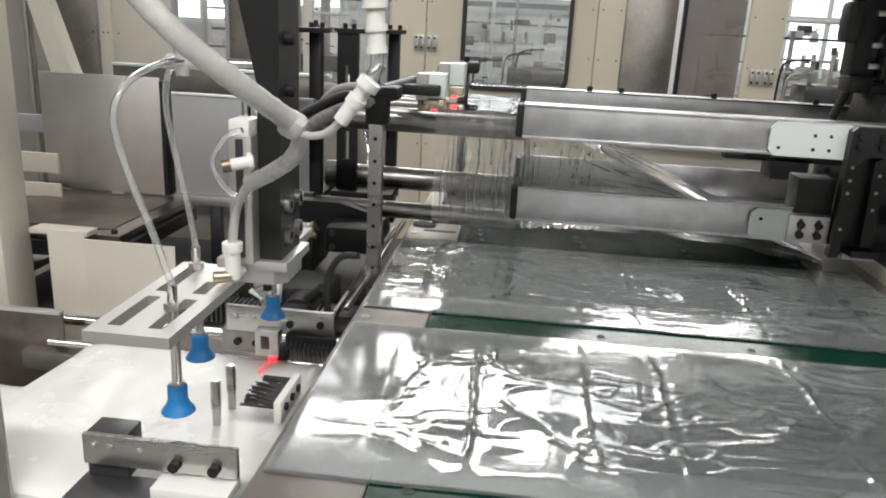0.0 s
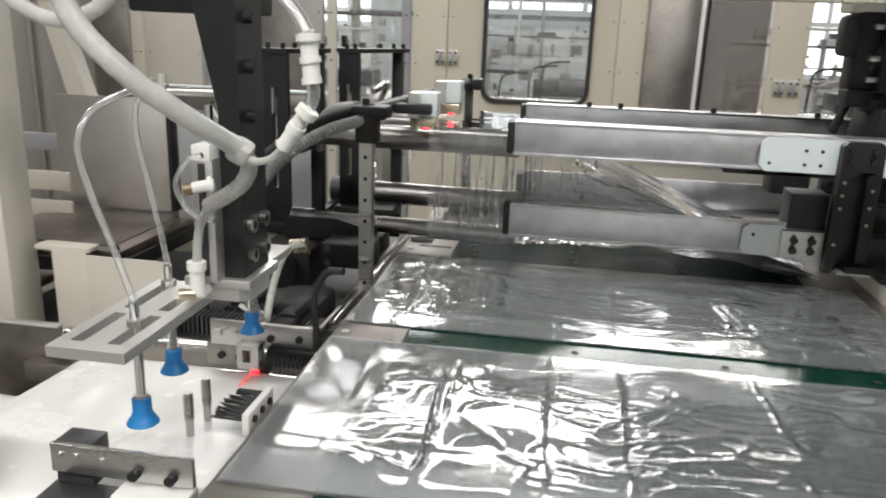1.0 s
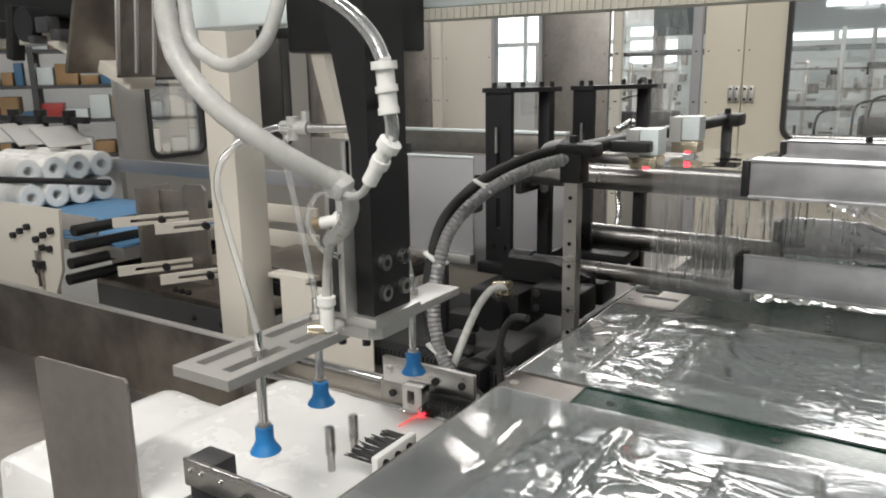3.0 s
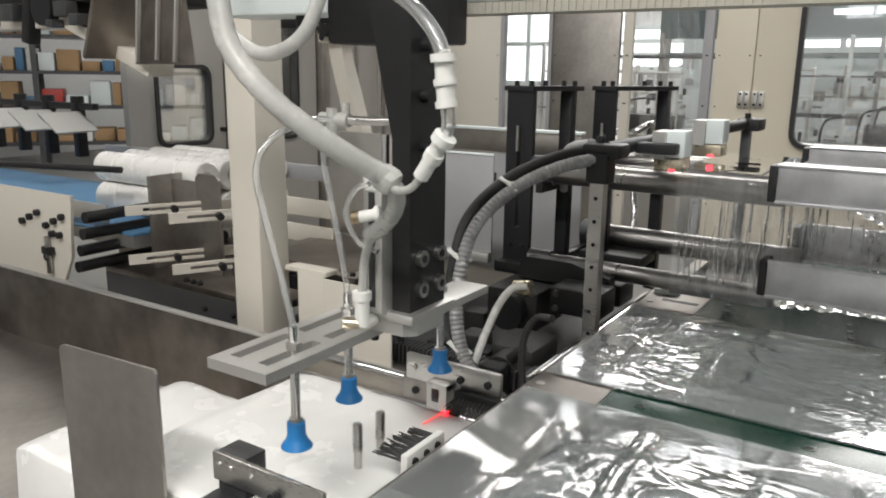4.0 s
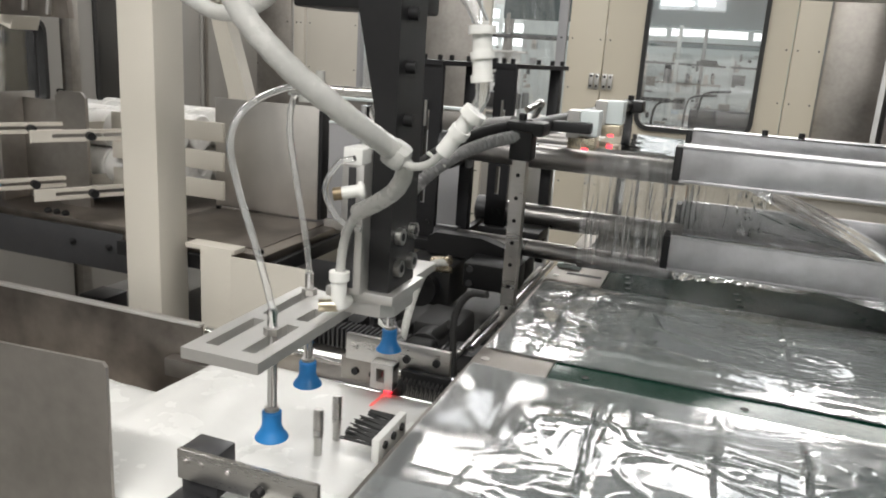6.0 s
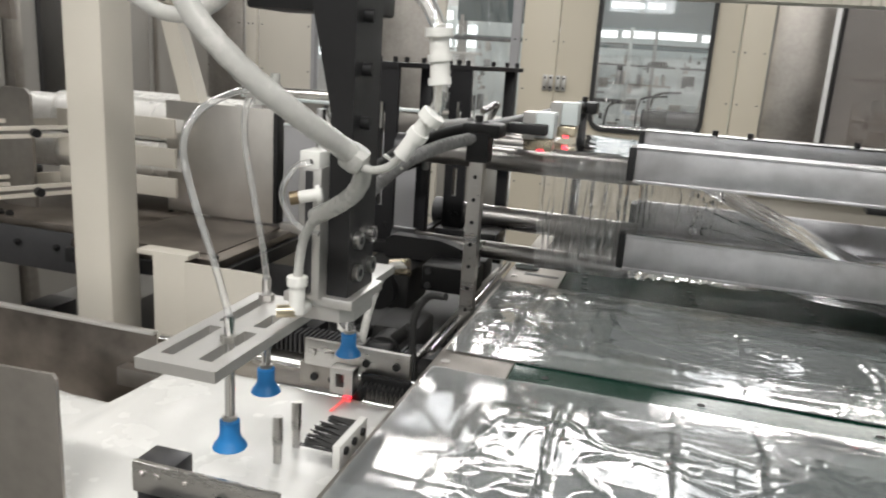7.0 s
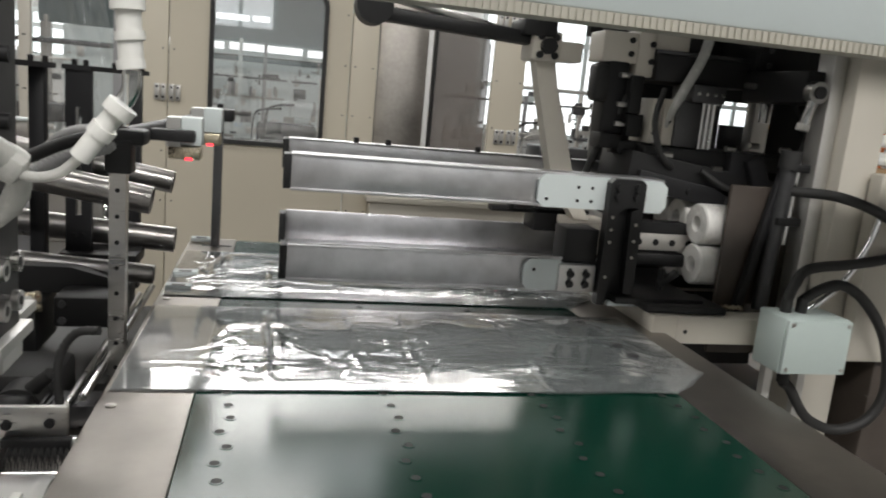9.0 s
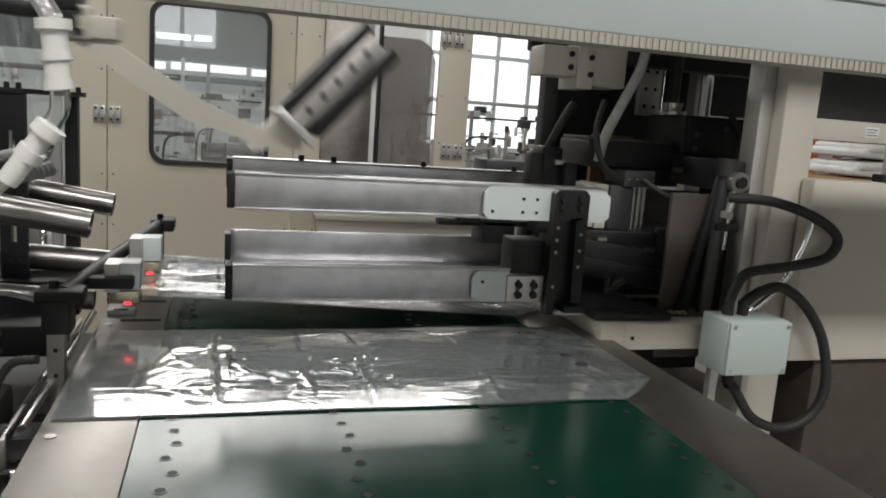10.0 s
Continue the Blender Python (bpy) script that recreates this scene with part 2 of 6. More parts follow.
M = {
    "steel": material("brushed_steel", (0.58, 0.57, 0.55), 0.30, 1.0, 0.12, 3.0, 60, 0.05, 0.10, (1, 8, 8)),
    "beam": material("satin_steel", (0.72, 0.72, 0.74), 0.36, 1.0, 0.20, 13.0, 30, 0.03, 0.13),
    "sheet": material("sheet_steel", (0.44, 0.415, 0.385), 0.42, 1.0, 0.22, 6.0, 40, 0.03, 0.10),
    "table": material("table_steel", (0.41, 0.385, 0.355), 0.40, 1.0, 0.16, 4.0, 30, 0.02, 0.12),
    "alu": material("anodised_aluminium", (0.66, 0.65, 0.63), 0.45, 0.9, 0.05, 5.0, 150, 0.02),
    "chrome": material("chrome", (0.8, 0.8, 0.8), 0.12, 1.0, 0.03),
    "black": material("black_oxide", (0.017, 0.017, 0.018), 0.46, 0.0, 0.2, 8.0, 120, 0.06, spec=0.35),
    "blackpaint": material("black_paint", (0.019, 0.019, 0.021), 0.44, 0.0, 0.2, 5.0, 120, 0.04, spec=0.35),
    "rubber": material("black_rubber", (0.028, 0.028, 0.028), 0.55, 0.0, 0.2),
    "cream": material("cream_powder_coat", (0.62, 0.585, 0.515), 0.42, 0.0, 0.04, 3.0, 220, 0.05),
    "beige": material("beige_powder_coat", (0.68, 0.625, 0.51), 0.40, 0.0, 0.03, 2.0, 220, 0.03),
    "white": material("white_paint", (0.69, 0.75, 0.75), 0.38, 0.0, 0.03, 3.0, 150, 0.02),
    "plastic": material("white_plastic", (0.80, 0.80, 0.77), 0.40, 0.0, 0.03),
    "blue": material("blue_rubber", (0.02, 0.20, 0.52), 0.38, 0.0, 0.06),
    "green": material("green_belt", (0.004, 0.034, 0.022), 0.17, 0.0, 0.10, 5.0, 300, 0.010, 0.03, spec=0.38),
    "grey": material("grey_panel", (0.36, 0.36, 0.37), 0.45, 0.0, 0.05),
    "darkgrey": material("dark_grey_steel", (0.10, 0.10, 0.105), 0.4, 0.6, 0.15),
    "jbox": material("grey_green_enamel", (0.50, 0.58, 0.56), 0.42, 0.0, 0.03),
    "concrete": material("concrete_floor", (0.28, 0.275, 0.26), 0.5, 0.0, 0.15, 0.8, 30, 0.05),
    "paper": material("wrapped_paper", (0.82, 0.81, 0.78), 0.28, 0.0, 0.05, 8, 60, 0.2),
    "card": material("cardboard", (0.42, 0.27, 0.14), 0.8, 0.0, 0.08),
    "orange": material("orange_rack", (0.62, 0.16, 0.03), 0.45, 0.0, 0.05),
    "bluebelt": material("blue_belt", (0.09, 0.21, 0.36), 0.5, 0.0, 0.05),
    "bronze": material("dull_bronze", (0.30, 0.24, 0.16), 0.45, 1.0, 0.1),
    "stain": material("stained_sheet_steel", (0.33, 0.295, 0.265), 0.38, 1.0, 0.42, 5.0, 22, 0.03, 0.16),
    "brass": material("nickel_brass", (0.62, 0.55, 0.42), 0.28, 1.0, 0.05),
    "hall": material("hall_paint", (0.60, 0.60, 0.59), 0.7, 0.0, 0.06, 0.6, 12),
    "stack": material("stacked_white_film", (0.78, 0.78, 0.76), 0.26, 0.0, 0.04, 7.0, 24, 0.55, 0.1),
    "brown": material("brown_tinted_panel", (0.085, 0.070, 0.060), 0.25, 0.0, 0.25, 3.0, 12),
    "tinted": material("brown_tinted_sheet", (0.24, 0.21, 0.19), 0.16, 0.0, 0.20, 3.0, 12, alpha=0.62),
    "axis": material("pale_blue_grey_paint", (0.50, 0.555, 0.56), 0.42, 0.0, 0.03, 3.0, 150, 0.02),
    "plate": material("mottled_bright_sheet", (0.62, 0.60, 0.57), 0.48, 0.85, 0.18, 4.0, 18, 0.03, 0.12),
    "side": material("pale_grey_side_paint", (0.40, 0.385, 0.36), 0.42, 0.0, 0.05, 3.0, 150, 0.02),
    "hood": material("blue_grey_board", (0.16, 0.20, 0.21), 0.35, 0.0, 0.10, 3.0, 60),
    "horn": material("dull_steel_tube", (0.36, 0.35, 0.34), 0.30, 1.0, 0.05, 5, 40, 0.008),
    "redbin": material("red_plastic", (0.45, 0.05, 0.04), 0.4, 0.0, 0.05),
    "red": glowing("red_laser", (1.0, 0.03, 0.05), 3.5),
    "redglow": glowing("red_light_streak", (1.0, 0.16, 0.14), 0.5),
    "conduit": material("grey_conduit", (0.33, 0.33, 0.33), 0.45, 0.2, 0.08),
    "lamp": glowing("lamp_tube", (1.0, 0.97, 0.92), 9.0),
    "sheen_glow": glowing("sheen_panel", (0.97, 0.98, 1.0), 3.2),
    "daylight": glowing("daylight_pane", (0.95, 0.98, 1.0), 1.5),
    "film": film("clear_film", 0.135, 1.8, 0.095, colour=(0.80, 0.87, 0.88), bump=0.05, scale=9),
    "sleeve": film("stretched_film", 0.08, 2.2, 0.07, bump=0.08, scale=7),
    "film_soft": film("clear_film_underlayer", 0.12, 1.4, 0.24, colour=(0.80, 0.87, 0.88), bump=0.05, scale=9),
    "gusset": film("doubled_film_edge", 0.27, 1.3, 0.16, colour=(0.82, 0.88, 0.88), bump=0.05, scale=9),
    "mouth": film("taut_pleated_film", 0.05, 2.6, 0.06, bump=0.05, scale=7),
    "pleat": film("pleat_streak_film", 0.42, 2.6, 0.10, colour=(0.92, 0.93, 0.92), bump=0.05, scale=7),
    "tube": film("clear_hose", 0.17, 0.8, 0.10, bump=0.0),
    "milkhose": material("milky_hose", (0.66, 0.66, 0.63), 0.26, 0.0, 0.16, 26, 80, 0.6, alpha=0.72),
    "toothbelt": material("pale_tooth_belt", (0.47, 0.45, 0.39), 0.55, 0.0, 0.08, 8, 60),
    "glass": film("window_glass", 0.03, 2.6, 0.02, bump=0.0),
}

# ---- hall and enclosure ----
setting("floor", box(B(), -12, 12, -8, 14, -0.1, 0.0), M["concrete"], "grey concrete factory floor under the machine", "floor")
setting("ceiling", box(B(), -12, 12, -8, 14, 9.0, 9.1), M["hall"], "pale painted factory hall ceiling", "ceiling")
setting("wall_north", box(B(), -12, 12, 14, 14.2, 0, 9), M["hall"], "pale painted far hall wall", "wall")
setting("wall_south", box(B(), -12, 12, -8.2, -8, 0, 9), M["hall"], "pale painted hall wall behind the camera", "wall")
setting("wall_west", box(B(), -12.2, -12, -8, 14, 0, 9), M["hall"], "pale painted hall wall", "wall")
setting("wall_east", box(B(), 12, 12.2, -8, 14, 0, 9), M["hall"], "pale painted hall wall", "wall")
# The high pane at x -0.4 is unseen, added for reflections on the bags.
for i, (wx, wz0, wz1) in enumerate(((-6.0, 1.2, 3.4), (-3.3, 1.5, 2.2), (-0.4, 3.6, 5.4), (4.8, 0.9, 3.4), (8.0, 0.9, 3.4))):
    wnd = thing("window_%d" % (i + 1), (wx, 13.98, wz0), "tall bright daylight window in the far hall wall", "window", "hall windows", "structure")
    part("pane", box(B(), wx - 1.3, wx + 1.3, 13.96, 13.98, wz0, wz1), M["daylight"], wnd, "bright daylight pane")
    bmf = B()
    for k in range(5):
        xx = wx - 1.3 + 2.6 * k / 4
        box(bmf, xx - 0.04, xx + 0.04, 13.9, 13.96, wz0, wz1)
    for k in range(4):
        zz = wz0 + (wz1 - wz0) * k / 3
        box(bmf, wx - 1.34, wx + 1.34, 13.89, 13.95, zz - 0.04, zz + 0.04)
    part("window_frame", bmf, M["white"], wnd)

for lx, ly, lz in LAMPS:
    lamp = thing("hall_lamp", (lx, ly, lz), "long white ceiling lamp housing on hangers", "lamp", "hall lamps")
    part("housing", box(B(), lx - 1.35, lx + 1.35, ly - 0.32, ly + 0.32, lz - 0.07, lz, 0.01), M["white"], lamp)
    for s in (-1.0, 1.0):
        part("hanger", cyl(B(), (lx + s, ly, lz), (lx + s, ly, 9.0), 0.008, seg=6), M["darkgrey"], lamp)

# Unseen glowing panels, added so that the film bags mirror a bright band.
for i, wx in enumerate((-4.6, -1.8, 1.0)):
    wnd = thing("window_%d" % (i + 8), (wx, 13.98, 5.7), "unseen glowing panel added high on the far wall for sheen on the bags", "window", "clerestory windows", "structure")
    part("pane", box(B(), wx - 1.3, wx + 1.3, 13.96, 13.98, 5.7, 8.5), M["sheen_glow"], wnd, "bright daylight pane")
    bmf = B()
    for k in range(4):
        xx = wx - 1.3 + 2.6 * k / 3
        box(bmf, xx - 0.04, xx + 0.04, 13.9, 13.96, 5.7, 8.5)
    for zz in (5.7, 7.1, 8.5):
        box(bmf, wx - 1.34, wx + 1.34, 13.89, 13.95, zz - 0.04, zz + 0.04)
    part("window_frame", bmf, M["white"], wnd)
# Two made-up glowing panels, placed for lamp reflections in the enclosure glass.
for i, (wx, wz0, wz1) in enumerate(((-0.9, 2.5, 3.4), (2.2, 2.5, 3.4))):
    wnd = thing("window_%d" % (i + 6), (wx, -7.98, wz0), "glowing panel added behind the camera for lamp reflections in the enclosure glass", "window", "hall windows", "structure")
    part("pane", box(B(), wx - 0.7, wx + 0.7, -7.98, -7.96, wz0, wz1), M["daylight"], wnd, "bright daylight pane")
    for xx in (wx - 0.7, wx, wx + 0.7):
        part("window_frame", box(B(), xx - 0.04, xx + 0.04, -7.96, -7.9, wz0, wz1), M["white"], wnd)

# Unseen sheet on legs, added to shade the sealing side and darken reflections there.
can = thing("shade_sheet", (1.6, 1.8, 1.95), "unseen dark grey sheet added to shade the sealing side", "canopy")
part("sheet", box(B(), 0.50, 2.9, 1.20, 2.95, 1.97, 1.985, 0.002), M["darkgrey"], can)
for cx in (0.55, 1.7, 2.85):
    part("rib", box(B(), cx - 0.025, cx + 0.025, 1.20, 2.95, 1.985, 2.03, 0.003), M["darkgrey"], can)
for cy in (1.25, 2.90):
    part("leg", box(B(), 2.80, 2.86, cy - 0.03, cy + 0.03, 0, 1.97, 0.003), M["cream"], can)
part("tie", box(B(), 1.285, 1.37, 1.77, 1.85, 1.9, 1.97, 0.003), M["cream"], can)

WY = 4.7
TOP = 2.03


def rounded_window(root, x0, x1, z0, z1, glass=True):
    part("seal", frame_prism(B(), rounded(x0 - 0.012, x1 + 0.012, z0 - 0.012, z1 + 0.012, 0.085), rounded(x0 + 0.012, x1 - 0.012, z0 + 0.012, z1 - 0.012, 0.065), "y", WY - 0.02, WY + 0.03), M["rubber"], root, "black rubber window seal")
    if glass:
        p = part("pane", prism(B(), rounded(x0, x1, z0, z1, 0.07), "y", WY + 0.004, WY + 0.008), M["glass"], root, "clear pane")
        p.visible_shadow = False


def enclosure_panel(x0, x1, mat, label, window=None, name="enclosure_door", seam=()):
    root = thing(name, ((x0 + x1) / 2, WY, 0), label, "machine door", "enclosure panels")
    if window:
        a, b, c, d = window
        outer = [(x1, TOP), (x0, TOP), (x0, 0.05), (x1, 0.05)]
        rin = rounded(a, b, c, d, 0.075)
        n = len(rin)
        ring = []
        for k in range(n):
            q = 4 * k // n
            ring.append(outer[q])
        bm = B()
        frame_prism(bm, ring, rin, "y", WY, WY + 0.04)
        bmesh.ops.remove_doubles(bm, verts=bm.verts, dist=1e-5)
        part("panel", bm, mat, root)
        rounded_window(root, a, b, c, d)
    else:
        part("panel", box(B(), x0, x1, WY, WY + 0.04, 0.05, TOP, 0.006), mat, root)
    zs = [0.4 + 0.28 * k for k in range(7)]
    screws(root, [(x, WY, z) for x in (x0 + 0.025, x1 - 0.025) for z in zs], (0, -1, 0), 0.0045, 0.004)
    return root


def hinge(x, z, root):
    bm = B()
    for dx in (-0.055, -0.022, 0.022, 0.055):
        box(bm, x + dx - 0.014, x + dx + 0.014, WY - 0.016, WY - 0.001, z - 0.045, z + 0.045, 0.003)
    part("hinge", bm, M["alu"], root, "paired metal hinge")
    screws(root, [(x + dx, WY - 0.016, z + dz) for dx in (-0.055, -0.022, 0.022, 0.055) for dz in (-0.028, 0.028)], (0, -1, 0), 0.007, 0.003)


d1 = enclosure_panel(-0.86, -0.648, M["beige"], "narrow beige machine enclosure door beside the window", name="enclosure_door")
hinge(-0.646, 1.285, d1)
enclosure_panel(-0.642, 0.345, M["beige"], "beige enclosure door with a rounded black-sealed window", (-0.42, 0.20, 1.04, 1.90))
enclosure_panel(0.352, 0.505, M["beige"], "narrow beige enclosure panel with a bright slot")
# White strip behind the joint; its colour stands for light through the gap.
slot = thing("light_gap", (0.349, WY + 0.1, 0), "white strip put in for the thin bright gap between two enclosure panels", "gap", "", "structure")
part("strip", box(B(), 0.335, 0.362, WY + 0.06, WY + 0.065, 1.0, 2.0), M["white"], slot)
pl = thing("enclosure_pillar", (0.68, WY + 0.2, 0), "grey steel pillar set back in the enclosure", "pillar", "enclosure pillars")
part("pillar", box(B(), 0.53, 0.83, WY + 0.18, WY + 0.36, 0, TOP, 0.01), M["sheet"], pl)
br = thing("tinted_door", (1.01, WY, 0), "dark brown tinted enclosure door with a rounded top", "machine door", "enclosure panels")
part("panel", prism(B(), [(0.85, 0.7), (1.18, 0.7), (1.18, 1.72), (1.15, 1.80), (1.08, 1.84), (0.85, 1.84)], "y", WY + 0.02, WY + 0.026), M["tinted"], br)
part("frame", box(B(), 0.835, 0.85, WY - 0.01, WY + 0.06, 0.3, TOP), M["black"], br)
d2 = enclosure_panel(1.20, 1.40, M["beige"], "narrow beige enclosure door with hinges")
hinge(1.31, 1.19, d2)
hinge(1.27, 1.86, d2)
head = thing("enclosure_header", (0, WY, TOP), "beige header beam along the top of the machine enclosure", "beam", "", "structure")
part("beam", box(B(), -3.1, 2.6, WY, WY + 0.12, TOP, TOP + 0.02, 0.005), M["beige"], head)
kick = thing("enclosure_plinth", (0.9, WY, 0), "low dark beige plinth box below the enclosure doors", "plinth")
part("plinth", box(B(), 0.5, 1.5, WY - 0.12, WY, 0, 0.76, 0.01), M["cream"], kick)
part("cover", box(B(), 0.48, 1.52, WY - 0.14, WY, 0.76, 0.79, 0.004), M["cream"], kick)

# panels further along the enclosure
for x0, x1, mk, lb in ((-3.0, -2.72, "sheet", "grey steel enclosure panel with a folded edge"), (-2.70, -2.62, "cream", "narrow cream enclosure strip"), (-2.60, -2.22, "cream", "plain cream enclosure panel"),
                       (-1.86, -1.42, "sheet", "grey steel enclosure panel between windows"), (-1.40, -1.34, "cream", "narrow cream enclosure strip"), (-0.93, -0.875, "grey", "narrow grey enclosure strip")):
    enclosure_panel(x0, x1, M[mk], lb, name="enclosure_door")
bw = thing("bright_window", (-2.04, WY, 0), "tall bright glazed panel in the enclosure", "window", "enclosure windows")
part("pane", box(B(), -2.2, -1.88, WY + 0.02, WY + 0.026, 0.9, TOP), M["glass"], bw)
part("lower_panel", box(B(), -2.2, -1.88, WY, WY + 0.03, 0.05, 0.9, 0.004), M["cream"], bw)
bmf = B()
for x in (-2.21, -1.87):
    box(bmf, x - 0.012, x + 0.012, WY - 0.01, WY + 0.04, 0.05, TOP)
part("window_frame", bmf, M["grey"], bw)


def crumple(bm, x0, x1, z0, z1, y, amp, nx, nz, seed, tw=0.0):
    vs = []
    for i in range(nx + 1):
        row = []
        for k in range(nz + 1):
            u, w = i / nx, k / nz
            d = amp * (noise.noise((u * 6 + seed, w * 1.5, seed)) + 0.5 * noise.noise((u * 19, w * 4 + seed, 2)))
            row.append(bm.verts.new((x0 + (x1 - x0) * u + tw * math.sin(w * 5) * 0.05, y + d, z0 + (z1 - z0) * w)))
        vs.append(row)
    for i in range(nx):
        for k in range(nz):
            bm.faces.new((vs[i][k], vs[i + 1][k], vs[i + 1][k + 1], vs[i][k + 1]))
    return bm


cur = thing("film_curtain", (-1.15, WY, 0.8), "hanging crumpled clear plastic sheet in the enclosure opening", "plastic sheet")
part("sheet", crumple(B(), -1.33, -0.95, 0.8, TOP, WY + 0.06, 0.035, 26, 30, 3.1, 1.0), M["sleeve"], cur)

# side wall of the enclosure, with small rounded windows
SX = -2.95


def side_bay(y0, y1, w0, w1, zw0, zw1):
    root = thing("side_door", (SX, (y0 + y1) / 2, 0), "grey steel side panel with a small rounded window", "machine door", "side panels")
    rin = rounded(w0, w1, zw0, zw1, 0.05)
    outer = [(y1, TOP), (y0, TOP), (y0, 0.05), (y1, 0.05)]
    bm = B()
    frame_prism(bm, [outer[4 * k // len(rin)] for k in range(len(rin))], rin, "x", SX - 0.04, SX)
    bmesh.ops.remove_doubles(bm, verts=bm.verts, dist=1e-5)
    part("panel", bm, M["side"], root)
    part("seal", frame_prism(B(), rounded(w0 - 0.012, w1 + 0.012, zw0 - 0.012, zw1 + 0.012, 0.06), rounded(w0 + 0.008, w1 - 0.008, zw0 + 0.008, zw1 - 0.008, 0.045), "x", SX - 0.02, SX + 0.012), M["rubber"], root, "black rubber window seal")
    p = part("pane", prism(B(), rounded(w0, w1, zw0, zw1, 0.05), "x", SX - 0.02, SX - 0.016), M["glass"], root)
    p.visible_shadow = False
    part("knob", cyl(B(), (SX, y1 - 0.03, 1.1), (SX + 0.03, y1 - 0.03, 1.1), 0.012), M["black"], root)
    part("post", box(B(), SX - 0.05, SX + 0.05, y1 + 0.01, y1 + 0.07, 0, TOP, 0.006), M["sheet"], root)


side_bay(2.42, 3.0, 2.58, 2.90, 1.04, 1.42)
side_bay(3.09, 3.72, 3.22, 3.55, 1.03, 1.75)
for y0, y1 in ((3.80, 4.05), (4.08, 4.33), (4.36, 4.66)):
    sp = thing("side_door", (SX, (y0 + y1) / 2, 0), "plain grey side panel of the enclosure", "machine door", "side panels")
    part("panel", box(B(), SX - 0.04, SX, y0, y1, 0.05, TOP, 0.008), M["side"], sp)
    part("edge", box(B(), SX, SX + 0.015, y0, y0 + 0.03, 0.05, TOP, 0.003), M["sheet"], sp)

# ---- the machine table and its belt ----
TZ = 0.888
tab = thing("machine_table", (0.29, 1.6, 0), "long brushed steel machine table with a green belt", "machine table")
part("top_left_strip", box(B(), -0.292, -0.155, 0.32, 2.62, TZ - 0.012, TZ, 0.002), M["table"], tab)
part("top_right_strip", box(B(), 0.702, 0.875, 0.32, 2.62, TZ - 0.012, TZ, 0.002), M["table"], tab)
part("belt_bed", box(B(), -0.155, 0.702, 0.3, 2.62, TZ - 0.03, TZ - 0.012), M["sheet"], tab)
part("side_skirt", box(B(), -0.288, -0.27, 0.34, 2.6, 0.72, TZ - 0.012, 0.002), M["sheet"], tab)
part("side_skirt", box(B(), 0.85, 0.868, 0.34, 2.6, 0.72, TZ - 0.012, 0.002), M["sheet"], tab)
part("end_roller", cyl(B(), (-0.15, 2.62, TZ - 0.045), (0.70, 2.62, TZ - 0.045), 0.04, seg=28), M["green"], tab, "green belt turning round the end roller")
for lx in (-0.24, 0.82):
    for ly in (0.4, 1.5, 2.55):
        part("leg", box(B(), lx - 0.03, lx + 0.03, ly - 0.03, ly + 0.03, 0, 0.72, 0.004), M["cream"], tab)
for y in (1.925, 2.10, 2.50):
    part("table_slot", box(B(), -0.250, -0.165, y, y + 0.018, TZ, TZ + 0.0006), M["black"], tab, "dark slot in the table edge")
screws(tab, [(-0.27, y, TZ) for y in (0.84, 1.30, 1.9)], (0, 0, 1), 0.008, 0.002, M["steel"])
part("under_belt", box(B(), -0.153, 0.70, 0.3, 2.62, TZ - 0.012, TZ - 0.004, 0.0), M["green"], tab, "dark green conveyor belt")
PITCH = 0.575
HOLES = [(x, 0.06 + 0.0479166 * k) for x in (-0.10, 0.155, 0.418, 0.67) for k in range(42)]
belt = thing("conveyor_belt", (0.27, 1.0, TZ), "dark green perforated conveyor belt moving the bags", "conveyor belt")
part("belt", box(B(), -0.153, 0.70, -0.20, 2.0, TZ - 0.003, TZ - 0.0005), M["green"], belt)


HOLE = bpy.data.meshes.new("hole")
RIM = bpy.data.meshes.new("rim")
for me, bm, mk in ((HOLE, cyl(B(), (0, 0, -0.0006), (0, 0, 0.0004), 0.0068, seg=14), "rubber"), (RIM, pipe(B(), (0, 0, -0.0006), (0, 0, 0.0003), 0.0092, 0.0022, 16), "green")):
    bm.to_mesh(me)
    bm.free()
    finish(me, M[mk])
for hx, hy in HOLES:
    if hy < 2.0:
        at = Vector((hx + 0.006 * ((round(hy * 100) % 3) - 1), hy, TZ)) - ORIGIN[belt.name]
        ho = new("hole", HOLE)
        ho.parent, ho.location = belt, at
        ri = new("rim", RIM)
        ri.parent = ho

# ---- bags on the belt ----
def ridge(x, y, z, k):
    """Sharp branching folds: high where the noise crosses zero."""
    return max(0.0, 1 - k * abs(noise.noise((x, y, z)))) ** 2


def smooth(a, b, t):
    t = min(1, max(0, (t - a) / (b - a)))
    return t * t * (3 - 2 * t)


